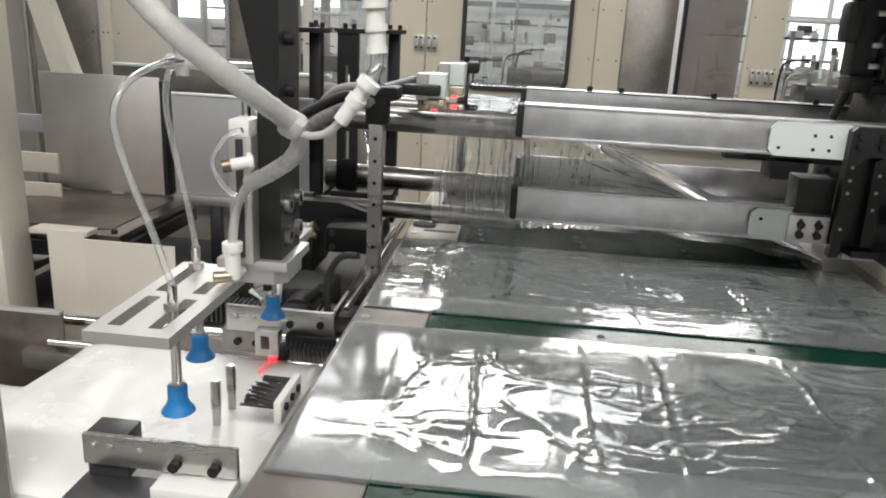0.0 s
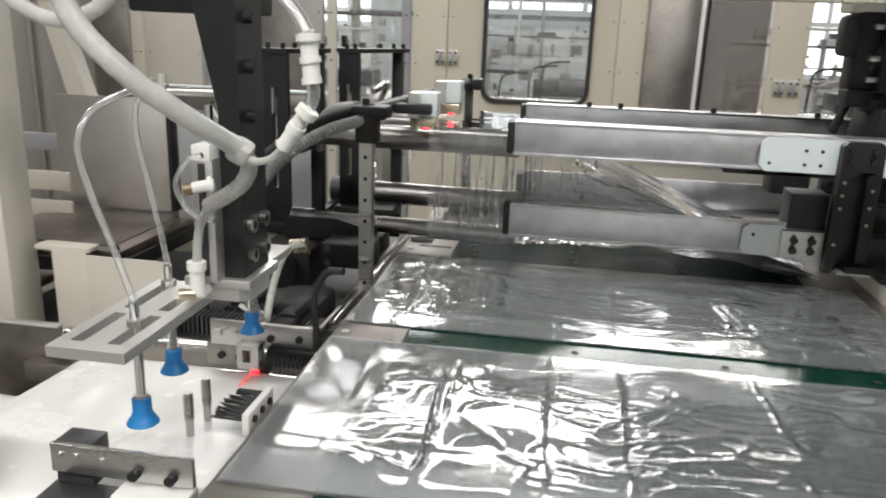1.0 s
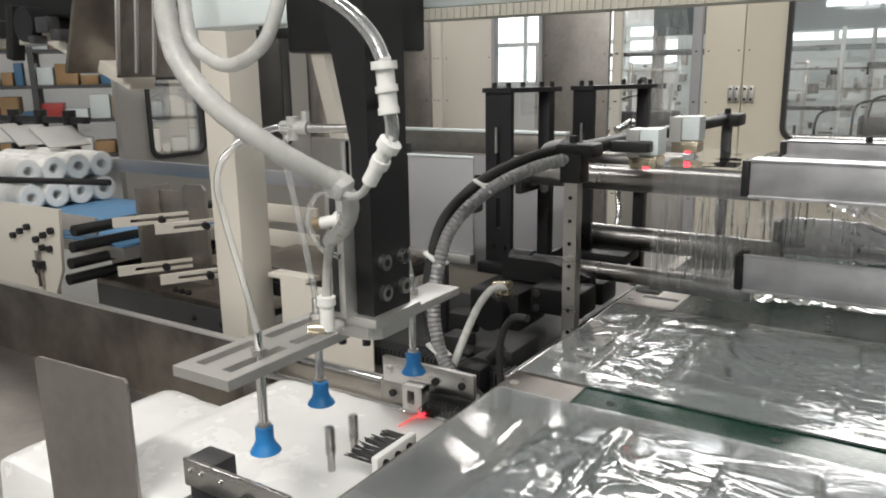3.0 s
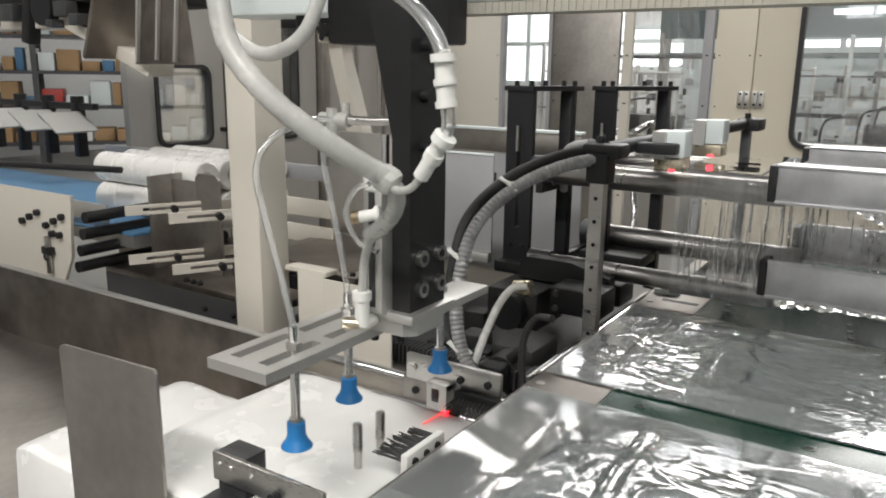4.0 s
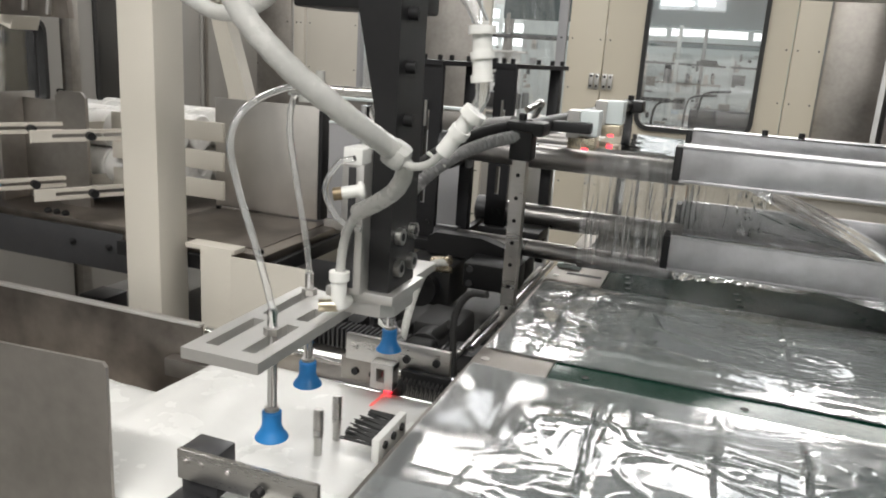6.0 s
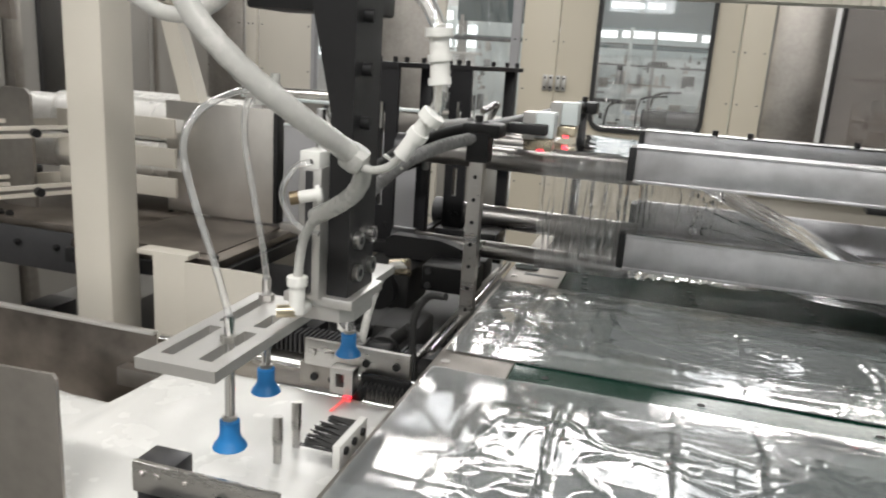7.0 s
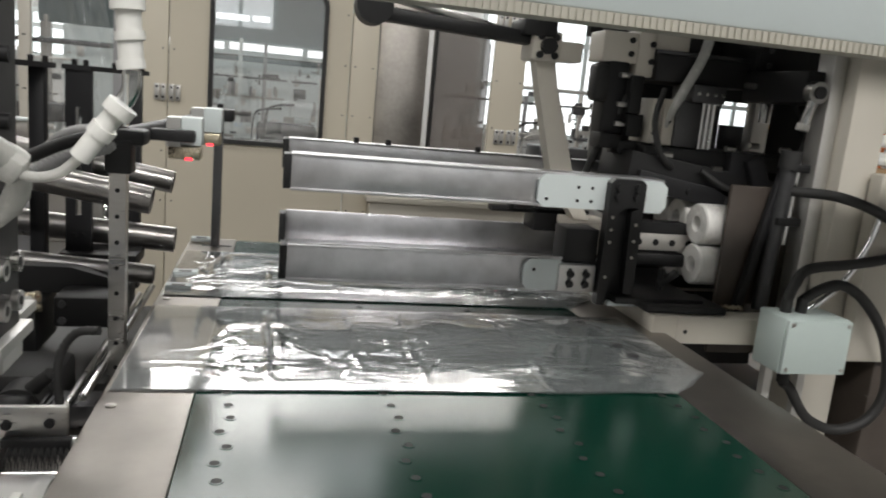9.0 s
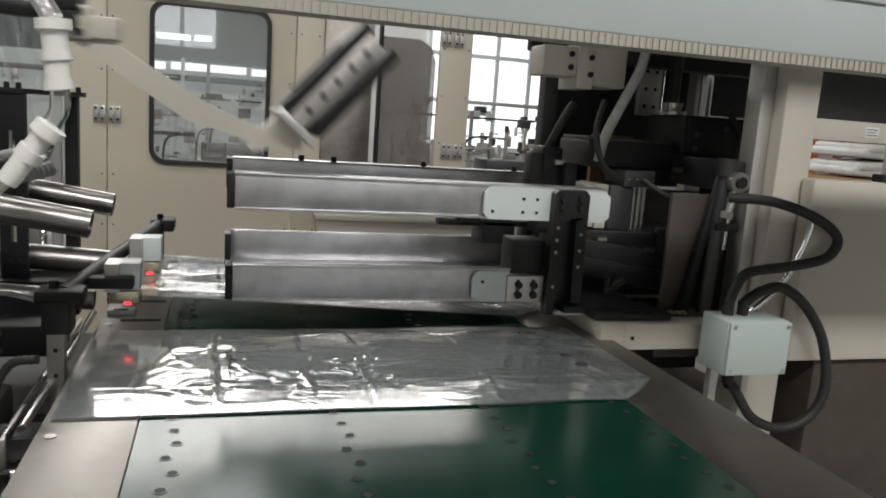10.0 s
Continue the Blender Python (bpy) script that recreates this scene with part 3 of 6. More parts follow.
def wrinkled_sheet(bm, x0, y0, lx, ly, z, amp, seed, right=None, nx=170, ny=72, folds=(), cross=(), flat=None):
    """A crumpled film sheet: pillows between fold lines, sharp branching creases, fine waves on the slack half.
    right(v): the length at the width v; folds, cross: packing creases across and along the sheet."""
    rows = []
    for j in range(ny + 1):
        v, row = j / ny, []
        L = right(v) if right else lx
        for i in range(nx + 1):
            u = i / nx
            x, y = u * L, v * ly
            w = noise.noise((x * 4.2 + seed, y * 4.0, seed))
            w2 = noise.noise((x * 9 + 3, y * 9, seed + 5))
            slack = smooth(0.34, 0.50, x) * (1 - 0.55 * smooth(0.72, 0.90, x))
            pillow = noise.noise((x * 8.5 + 0.6 * w + seed, y * 9.5 + 0.5 * w2, seed + 1))
            big = ridge(x * 6.5 + 1.1 * w2 + seed, y * 13 + 1.2 * w, seed, 5.5)
            wave = ridge(x * 8 + 1.4 * w2 + seed, y * 26 + x * 4 + 1.8 * w, seed + 9, 3.4)
            tuck = ridge(x * 21 + 1.8 * w + seed, y * 9 + 1.5 * w2, seed + 3, 7.0)
            fine = ridge(x * 24 + 2.0 * w2, y * 44 + 2.0 * w + seed, seed + 6, 3.0)
            calm = smooth(-0.25, 0.30, noise.noise((x * 3.4 + 7, y * 4.4, seed)))
            h = amp * (0.8 + 1.5 * pillow + (0.25 + 0.70 * calm) * big + 0.30 * calm * tuck + (0.10 + 0.60 * slack) * (0.2 + calm) * wave + (0.05 + 0.13 * slack) * fine)
            for f in folds:
                q = x - f - 0.004 * math.sin(y * 17 + seed + f * 9) - 0.003 * w2
                h += amp * (0.25 + 0.75 * smooth(-0.3, 0.25, noise.noise((f * 40, y * 7 + seed, 3)))) * (1.2 * math.exp(-(q / 0.0042) ** 2) - 0.7 * math.exp(-((q - 0.012) / 0.007) ** 2))
            for f in cross:
                q = y - f - 0.003 * math.sin(x * 11 + seed)
                h += amp * (0.1 + 0.9 * smooth(-0.2, 0.4, noise.noise((x * 5 + seed, f * 40, 8)))) * (0.8 * math.exp(-(q / 0.004) ** 2) - 0.45 * math.exp(-((q + 0.010) / 0.006) ** 2))
            if flat is not None:
                h *= (0.28 + 0.72 * smooth(0.05, 0.095, y)) * (0.40 + 0.60 * smooth(0.015, 0.085, ly - y)) * (0.12 + 0.88 * smooth(flat - 0.02, flat + 0.05, x0 + x))
            edge = min(1, min(v, 1 - v) * 12, u * 26 + 0.2)
            h *= 0.30 + 0.70 * max(0, edge)
            row.append(bm.verts.new((x0 + x + 0.004 * math.sin(v * 23 + seed) * u, y0 + y + 0.006 * noise.noise((x * 6, seed, v)), z + max(0.0003, h))))
        rows.append(row)
    for A, C in zip(rows, rows[1:]):
        for i in range(nx):
            bm.faces.new((A[i], A[i + 1], C[i + 1], C[i]))
    return bm


def bag_end(v):
    if v < 0.19:
        return 0.985 + (v / 0.19) * 0.105
    return 1.09 - 0.012 * (v - 0.19)


def film_bag(y0, seed, left, swell, label):
    root = thing("film_bag", (0.80, y0, TZ), label, "plastic bag", "film bags on the belt")
    part("lower_layer", wrinkled_sheet(B(), -0.285, y0, 1.09, 0.488, TZ + 0.0012, 0.0010, seed, bag_end, 240, 110, (0.10, 0.235)), M["film_soft"], root)
    part("front_gusset", wrinkled_sheet(B(), -0.282, y0 + 0.002, 1.08, 0.086, TZ + 0.0030, 0.0005, seed + 8.1, lambda v: bag_end(v * 0.17) - 0.006, 220, 20), M["gusset"], root, "hazy folded gusset along the bag edge")
    part("back_gusset", wrinkled_sheet(B(), -0.282, y0 + 0.396, 1.075, 0.089, TZ + 0.0030, 0.0005, seed + 5.7, None, 220, 20), M["gusset"], root, "hazy folded gusset along the bag edge")
    part("upper_layer", wrinkled_sheet(B(), -0.283, y0 + 0.003, 1.085, 0.482, TZ + 0.0036, swell, seed + 3.3, lambda v: bag_end(v) - 0.004, 430, 190, (0.095, 0.235, 0.40, 0.515, 0.745), (0.13, 0.31), left), M["film"], root, "wrinkled clear upper layer")
    for hy in (0.195, 0.255):
        part("punched_hole", cyl(B(), (0.70 - 0.01 * (hy > 0.2), y0 + hy, TZ + 0.003), (0.70 - 0.01 * (hy > 0.2), y0 + hy, TZ + 0.0075), 0.013, seg=20), M["darkgrey"], root)
    return root


bag_far = film_bag(1.348, 1.7, -0.262, 0.0032, "flat crumpled clear film bag lying on the green belt")
bag_near = film_bag(0.783, 6.2, -0.165, 0.0024, "flat crumpled clear film bag with deep wrinkles on the belt")

# ---- guide beams for the pack ----
XB0, XB1 = -0.012, 0.565


def angle_beam(y, zlo, zhi, back, low, x1, label):
    root = thing("guide_beam", (XB0, y, zlo), label, "guide beam", "steel guide beams")
    s = 1 if not back else -1
    part("web", box(B(), XB0, x1, y, y + s * 0.006, zlo, zhi, 0.0015), M["beam"], root)
    zf = zlo if low else zhi
    part("flange", box(B(), XB0, x1, y - s * 0.004, y + s * 0.06, zf - 0.003, zf + 0.003, 0.001), M["beam"], root)
    part("lip", box(B(), XB0, x1, y - s * 0.006, y + s * 0.004, (zhi if low else zlo) - 0.003, (zhi if low else zlo) + 0.003, 0.001), M["beam"], root)
    part("end_cap", box(B(), XB0 - 0.016, XB0, y - 0.004 if not back else y - 0.062, y + 0.062 if not back else y + 0.004, zlo, zhi, 0.002), M["black"], root, "black end cap")
    return root


b_uf = angle_beam(1.86, 1.160, 1.236, False, False, 0.88, "smudged satin steel guide beam at the upper front")
b_lf = angle_beam(1.86, 0.956, 1.033, False, True, 0.74, "smudged satin steel guide beam at the lower front")
b_ub = angle_beam(2.35, 1.160, 1.240, True, False, 0.93, "satin steel guide beam at the upper back")
b_lb = angle_beam(2.35, 0.952, 1.034, True, True, 0.90, "satin steel guide beam at the lower back")
part("rim", box(B(), XB0, 0.93, 2.29, 2.296, 1.196, 1.243, 0.001), M["beam"], b_ub)
screws(b_ub, [(x, 2.30, 1.243) for x in (0.17, 0.26, 0.52, 0.80)], (0, 0, 1), 0.008, 0.014)


def chamfered(u0, u1, v0, v1, c):
    return [(u0 + c, v0), (u1 - c, v0), (u1, v0 + c), (u1, v1 - c), (u1 - c, v1), (u0 + c, v1), (u0, v1 - c), (u0, v0 + c)]


up = thing("beam_plate", (0.72, 1.855, 1.16), "white steel plate with cut corners bolted to the upper beam", "mounting plate", "beam plates")
part("plate", prism(B(), chamfered(0.556, 0.885, 1.157, 1.234, 0.014), "y", 1.846, 1.856), M["white"], up)
screws(up, [(x, 1.846, z) for x in (0.655, 0.69) for z in (1.176, 1.208)] + [(0.578, 1.846, 1.176)], (0, -1, 0), 0.004, 0.002)
lp = thing("beam_plate", (0.63, 1.855, 0.956), "white steel plate with slotted bolts on the lower beam", "mounting plate", "beam plates")
part("plate", prism(B(), chamfered(0.542, 0.645, 0.955, 1.031, 0.014), "y", 1.846, 1.856), M["white"], lp)
part("slotted_plate", box(B(), 0.628, 0.722, 1.836, 1.848, 0.956, 1.022, 0.002), M["alu"], lp)
bmx = B()
for x in (0.655, 0.695):
    prism(bmx, rounded(x - 0.005, x + 0.005, 0.965, 1.014, 0.004), "y", 1.835, 1.8362)
part("slot", bmx, M["darkgrey"], lp)
screws(lp, [(x, 1.836, z) for x in (0.655, 0.695) for z in (0.977, 1.001)], (0, -1, 0), 0.0085, 0.012)
screws(lp, [(0.567, 1.846, 1.005)], (0, -1, 0), 0.004, 0.002)
part("black_block", box(B(), 0.64, 0.725, 1.85, 1.93, 1.024, 1.108, 0.003), M["black"], lp)

bk = thing("black_bracket", (0.77, 1.84, 0.93), "tall black steel bracket with a recessed web", "bracket")
part("left_web", prism(B(), [(0.725, 0.93), (0.745, 0.93), (0.748, 1.15), (0.77, 1.17), (0.815, 1.17), (0.815, 1.226), (0.805, 1.236), (0.735, 1.236), (0.725, 1.226)], "y", 1.818, 1.845), M["black"], bk)
part("right_web", prism(B(), [(0.79, 0.96), (0.815, 0.96), (0.815, 1.175), (0.785, 1.16)], "y", 1.818, 1.845), M["black"], bk)
part("back_plate", box(B(), 0.73, 0.812, 1.845, 1.862, 0.93, 1.22, 0.002), M["black"], bk)
screws(bk, [(x, 1.818, z) for x in (0.745, 0.793) for z in (1.195, 1.218)], (0, -1, 0), 0.009, 0.01)
screws(bk, [(0.738, 1.818, z) for z in (1.145, 1.115, 1.085, 1.0)] + [(0.80, 1.818, z) for z in (1.13, 1.09, 1.05)], (0, -1, 0), 0.004, 0.0015, M["sheet"])

arm = thing("support_arm", (0.95, 1.9, 0.86), "cream painted support arm carrying black mounting blocks", "support arm")
part("bar", box(B(), 0.903, 1.20, 1.74, 1.81, 0.862, 0.927, 0.003), M["cream"], arm)
part("long_bar", box(B(), 0.84, 0.905, 1.742, 2.25, 0.864, 0.929, 0.003), M["cream"], arm)
part("white_foot", box(B(), 0.76, 0.90, 1.83, 1.95, 0.925, 0.937, 0.002), M["white"], arm)
part("black_plate", box(B(), 0.765, 1.0, 1.80, 2.1, 0.938, 0.955, 0.003), M["black"], arm)
part("black_plate", box(B(), 0.83, 1.04, 1.76, 1.9, 0.93, 0.947, 0.003), M["black"], arm)
part("lever", obox(B(), (0.95, 1.9, 0.985), (0.06, 0.02, 0.018), (0, -35, 0), 0.004), M["rubber"], arm)
part("stud", cyl(B(), (0.93, 1.9, 0.955), (0.93, 1.9, 1.01), 0.008), M["black"], arm)
screws(arm, [(0.925, 1.74, 0.892)], (0, -1, 0), 0.005, 0.002)

jb = thing("junction_box", (1.165, 1.62, 0.84), "pale grey-green junction box with black cable glands", "junction box")
part("body", box(B(), 1.085, 1.255, 1.60, 1.70, 0.842, 0.972, 0.004), M["jbox"], jb)
part("lid", box(B(), 1.087, 1.253, 1.590, 1.60, 0.844, 0.970, 0.003), M["jbox"], jb)
screws(jb, [(x, 1.59, z) for x in (1.098, 1.243) for z in (0.855, 0.96)], (0, -1, 0), 0.005, 0.002, M["steel"])
for gx in (1.125, 1.165):
    part("cable_gland", cyl(B(), (gx, 1.66, 0.97), (gx, 1.66, 1.005), 0.013), M["rubber"], jb)
part("lower_gland", cyl(B(), (1.15, 1.66, 0.80), (1.15, 1.66, 0.843), 0.014), M["rubber"], jb)
bmp = B()
box(bmp, 1.10, 1.12, 1.66, 1.68, 0.45, 0.85), box(bmp, 1.19, 1.21, 1.66, 1.68, 0.45, 0.85)
part("bracket_leg", bmp, M["alu"], jb)

# ---- overhead axis with its toothed belt ----
ax = thing("linear_axis", (0.3, 1.2, 1.5), "white overhead linear axis beam with a ribbed belt", "linear axis")
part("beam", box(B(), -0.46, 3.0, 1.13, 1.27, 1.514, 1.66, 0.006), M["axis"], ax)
part("belt", box(B(), -0.36, 3.0, 1.129, 1.175, 1.4985, 1.514), M["toothbelt"], ax, "pale toothed drive belt")
bmt = B()
for k in range(300):
    x = -0.355 + 0.0105 * k
    mbox(bmt, Matrix.Translation((x, 1.1275, 1.506)) @ Matrix.Diagonal((0.0048, 0.003, 0.0152, 1)))
tagged(part("belt_tooth", bmt, M["toothbelt"], ax), kind="stuff")
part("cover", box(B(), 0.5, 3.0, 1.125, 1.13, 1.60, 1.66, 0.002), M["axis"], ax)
bmm = B()
cyl(bmm, (0.70, 1.2, 1.70), (0.80, 1.2, 1.70), 0.04), cyl(bmm, (0.84, 1.2, 1.70), (0.95, 1.2, 1.70), 0.033)
part("motor", bmm, M["black"], ax)
cr = thing("axis_carriage", (-0.42, 1.12, 1.5), "pale carriage plate with a black clamp under the axis", "carriage")
part("plate", box(B(), -0.76, -0.50, 1.05, 1.14, 1.50, 1.56, 0.006), M["white"], cr)
part("clamp", box(B(), -0.50, -0.33, 1.02, 1.13, 1.455, 1.57, 0.005), M["black"], cr)
part("green_tag", box(B(), -0.75, -0.69, 1.046, 1.05, 1.552, 1.60), M["green"], cr, "green plastic cover")
part("knob", cyl(B(), (-0.60, 1.08, 1.475), (-0.60, 1.08, 1.50), 0.012), M["black"], cr)

# ---- suction head ----
col = thing("suction_column", (-0.34, 1.02, 1.09), "tall black vertical axis column with bolts", "column")
part("column", prism(B(), [(-0.352, 1.092), (-0.322, 1.092), (-0.322, 1.66), (-0.405, 1.66), (-0.385, 1.48), (-0.352, 1.33)], "y", 0.976, 1.063), M["black"], col)
screws(col, [(-0.322, 1.005, z) for z in (1.32, 1.387, 1.452)], (1, 0, 0), 0.0085, 0.013)
for y in (1.0, 1.045):
    for z in (1.122, 1.166):
        part("bolt", cyl(B(), (-0.322, y, z), (-0.314, y, z), 0.0115, seg=24), M["steel"], col, "large steel socket bolt")
        part("bolt_socket", cyl(B(), (-0.314, y, z), (-0.3135, y, z), 0.006, seg=6), M["black"], col)
part("rail", box(B(), -0.384, -0.352, 0.952, 1.05, 1.09, 1.265, 0.003), M["alu"], col, "pale aluminium profile")
bmr = B()
for y in (0.963,):
    box(bmr, -0.373, -0.363, 0.9505, 0.956, 1.10, 1.26)
part("groove", bmr, M["darkgrey"], col)
part("cap", box(B(), -0.382, -0.354, 0.95, 1.0, 1.262, 1.285, 0.003), M["plastic"], col)
part("rod", cyl(B(), (-0.370, 0.985, 1.28), (-0.370, 0.985, 1.335), 0.006), M["chrome"], col)

sh = thing("suction_head", (-0.42, 1.0, 1.05), "aluminium slotted arm with three blue suction cups", "suction head")
PZ0, PZ1 = 1.046, 1.060


def slot_plate(bm, x0, x1, y0, y1, slots, z0, z1):
    """A plate with real slots: a grid of cells less the slots, one solid mesh."""
    xs = sorted({x0, x1, *(v for s in slots for v in s[:2])})
    ys = sorted({y0, y1, *(v for s in slots for v in s[2:])})
    def solid(i, j):
        if not (0 <= i < len(xs) - 1 and 0 <= j < len(ys) - 1):
            return False
        cx, cy = (xs[i] + xs[i + 1]) / 2, (ys[j] + ys[j + 1]) / 2
        return not any(a < cx < b and c < cy < d for a, b, c, d in slots)
    for i in range(len(xs) - 1):
        for j in range(len(ys) - 1):
            if not solid(i, j):
                continue
            a, b, c, d = xs[i], xs[i + 1], ys[j], ys[j + 1]
            def f(*ps):
                bm.faces.new([bm.verts.new(p) for p in ps])
            f((a, c, z1), (b, c, z1), (b, d, z1), (a, d, z1)), f((a, d, z0), (b, d, z0), (b, c, z0), (a, c, z0))
            if not solid(i - 1, j):
                f((a, c, z0), (a, c, z1), (a, d, z1), (a, d, z0))
            if not solid(i + 1, j):
                f((b, d, z0), (b, d, z1), (b, c, z1), (b, c, z0))
            if not solid(i, j - 1):
                f((b, c, z0), (b, c, z1), (a, c, z1), (a, c, z0))
            if not solid(i, j + 1):
                f((a, d, z0), (a, d, z1), (b, d, z1), (b, d, z0))
    bmesh.ops.remove_doubles(bm, verts=bm.verts, dist=1e-5)
    return bm


part("slotted_plate", slot_plate(B(), -0.487, -0.383, 0.762, 1.03, [(-0.470, -0.452, 0.785, 0.885), (-0.420, -0.402, 0.785, 0.885), (-0.470, -0.452, 0.905, 1.005), (-0.420, -0.402, 0.905, 0.955)], PZ0, PZ1), M["alu"], sh)
part("foot_plate", box(B(), -0.41, -0.31, 0.965, 1.075, 1.078, 1.092, 0.002), M["alu"], sh)
part("foot_block", prism(B(), [(-0.40, 0.97), (-0.33, 0.97), (-0.315, 0.985), (-0.315, 1.05), (-0.40, 1.05)], "z", 1.058, 1.078), M["alu"], sh)
part("rear_plate", box(B(), -0.425, -0.36, 1.03, 1.265, PZ0, PZ1, 0.0015), M["alu"], sh)
screws(sh, [(-0.39, 0.985, 1.046), (-0.345, 0.985, 1.052)], (0, 0, -1), 0.006, 0.008)
for cx, cy in ((-0.418, 0.847), (-0.457, 1.005), (-0.406, 1.185)):
    part("rod", cyl(B(), (cx, cy, 0.952), (cx, cy, 1.064), 0.0065, seg=16), M["chrome"], sh, "bright steel rod")
    part("ferrule", cyl(B(), (cx, cy, 0.945), (cx, cy, 0.962), 0.0095, seg=16), M["steel"], sh)
    bmc = B()
    prof = [(0.0105, 0.958), (0.0125, 0.956), (0.0125, 0.938), (0.0155, 0.930), (0.0200, 0.924), (0.0215, 0.9205), (0.0200, 0.9195), (0.010, 0.926), (0.006, 0.94)]
    rr = [[bmc.verts.new((cx + r * math.cos(a), cy + r * math.sin(a), z)) for a in (2 * math.pi * k / 28 for k in range(28))] for r, z in prof]
    for A, C in zip(rr, rr[1:]):
        for k in range(28):
            bmc.faces.new((A[k], A[(k + 1) % 28], C[(k + 1) % 28], C[k]))
    bmc.faces.new(rr[0])
    part("suction_cup", bmc, M["blue"], sh, "blue rubber suction cup")
    part("nut", cyl(B(), (cx, cy, 1.06), (cx, cy, 1.069), 0.011, seg=6), M["steel"], sh)
    part("fitting", cyl(B(), (cx, cy, 1.069), (cx, cy, 1.092), 0.0065, seg=14), M["chrome"], sh)
bme = B()
cyl(bme, (-0.376, 0.939, 1.075), (-0.376, 0.939, 1.125), 0.0105), cyl(bme, (-0.376, 0.939, 1.112), (-0.376, 0.939, 1.124), 0.0135), cyl(bme, (-0.376, 0.939, 1.078), (-0.378, 0.965, 1.078), 0.0105)
part("elbow_fitting", bme, M["plastic"], sh, "white push-in elbow fitting")
part("brass_tip", cyl(B(), (-0.398, 0.925, 1.078), (-0.376, 0.937, 1.078), 0.0085), M["brass"], sh)

# ---- hoses ----
def hose(name, pts, r, mat, label, ribs=0.0, step=0.005):
    bm = sweep(B(), pts, r, ribs=ribs, step=step)
    root = thing(name, pts[-1], label, "hose", "air hoses")
    part("hose", bm, mat, root)
    return root


h1 = hose("wrapped_air_hose", [(-0.43, 0.76, 1.62), (-0.418, 0.748, 1.53), (-0.398, 0.74, 1.45), (-0.348, 0.748, 1.392), (-0.297, 0.785, 1.342), (-0.266, 0.842, 1.303), (-0.262, 0.85, 1.297)], 0.0128, M["milkhose"], "thick milky air hose wrapped in clear spiral tape", 0.0007, 0.011)
h2 = hose("wrapped_air_hose", [(-0.264, 0.847, 1.300), (-0.258, 0.858, 1.282), (-0.272, 0.872, 1.256), (-0.305, 0.895, 1.232), (-0.340, 0.912, 1.212)], 0.0108, M["milkhose"], "milky taped hose bending down behind the knot", 0.0006, 0.009)
h2b = hose("clear_air_hose", [(-0.330, 0.907, 1.218), (-0.352, 0.925, 1.198), (-0.368, 0.935, 1.168), (-0.376, 0.939, 1.120)], 0.0062, M["milkhose"], "thin milky hose running into the elbow fitting")
part("tape_knot", obox(B(), (-0.264, 0.847, 1.298), (0.03, 0.03, 0.028), (20, 30, 10), 0.009), M["milkhose"], h1, "bulge of clear tape")
h3 = hose("clear_air_hose", [(-0.262, 0.847, 1.290), (-0.240, 0.840, 1.288), (-0.220, 0.834, 1.294), (-0.202, 0.828, 1.310)], 0.0045, M["milkhose"], "thin clear hose loop")
bmq = B()
cyl(bmq, (-0.204, 0.828, 1.308), (-0.172, 0.824, 1.352), 0.0088), cyl(bmq, (-0.190, 0.827, 1.327), (-0.184, 0.826, 1.335), 0.0108), cyl(bmq, (-0.176, 0.824, 1.346), (-0.170, 0.824, 1.354), 0.0128)
part("push_fitting", bmq, M["plastic"], h3, "white push-in fitting")
h4 = hose("clear_air_hose", [(-0.172, 0.824, 1.352), (-0.163, 0.818, 1.368), (-0.162, 0.812, 1.388)], 0.0075, M["tube"], "clear hose between white fittings")
bmq = B()
cyl(bmq, (-0.162, 0.812, 1.384), (-0.165, 0.810, 1.432), 0.0097), cyl(bmq, (-0.162, 0.812, 1.383), (-0.163, 0.812, 1.390), 0.0113), cyl(bmq, (-0.163, 0.811, 1.405), (-0.164, 0.811, 1.412), 0.0119), cyl(bmq, (-0.165, 0.810, 1.428), (-0.1655, 0.810, 1.436), 0.0135)
part("push_fitting", bmq, M["plastic"], h4, "white straight push-in fitting")
h5 = hose("clear_air_hose", [(-0.1655, 0.810, 1.436), (-0.182, 0.815, 1.460), (-0.213, 0.82, 1.486), (-0.26, 0.825, 1.510), (-0.33, 0.84, 1.53), (-0.42, 0.86, 1.55)], 0.0080, M["tube"], "clear air hose arching up to the axis")
h6 = hose("clear_air_hose", [(-0.418, 0.847, 1.092), (-0.438, 0.85, 1.15), (-0.472, 0.855, 1.235), (-0.484, 0.857, 1.292), (-0.476, 0.88, 1.330), (-0.455, 0.93, 1.352), (-0.44, 0.965, 1.352)], 0.0046, M["tube"], "thin clear vacuum hose curving to a suction cup")
h7 = hose("clear_air_hose", [(-0.457, 1.005, 1.092), (-0.461, 1.0, 1.14), (-0.474, 0.995, 1.22), (-0.480, 0.985, 1.29), (-0.47, 0.975, 1.335), (-0.45, 0.965, 1.350)], 0.0046, M["tube"], "thin clear vacuum hose")
h8 = hose("clear_air_hose", [(-0.406, 1.185, 1.092), (-0.400, 1.16, 1.15), (-0.395, 1.12, 1.25), (-0.40, 1.06, 1.33)], 0.005, M["tube"], "thin clear vacuum hose behind the column")
h9 = hose("clear_air_hose", [(-0.355, 0.93, 1.275), (-0.378, 0.93, 1.265), (-0.395, 0.93, 1.23), (-0.375, 0.932, 1.195), (-0.345, 0.935, 1.185)], 0.004, M["tube"], "small loop of clear hose")
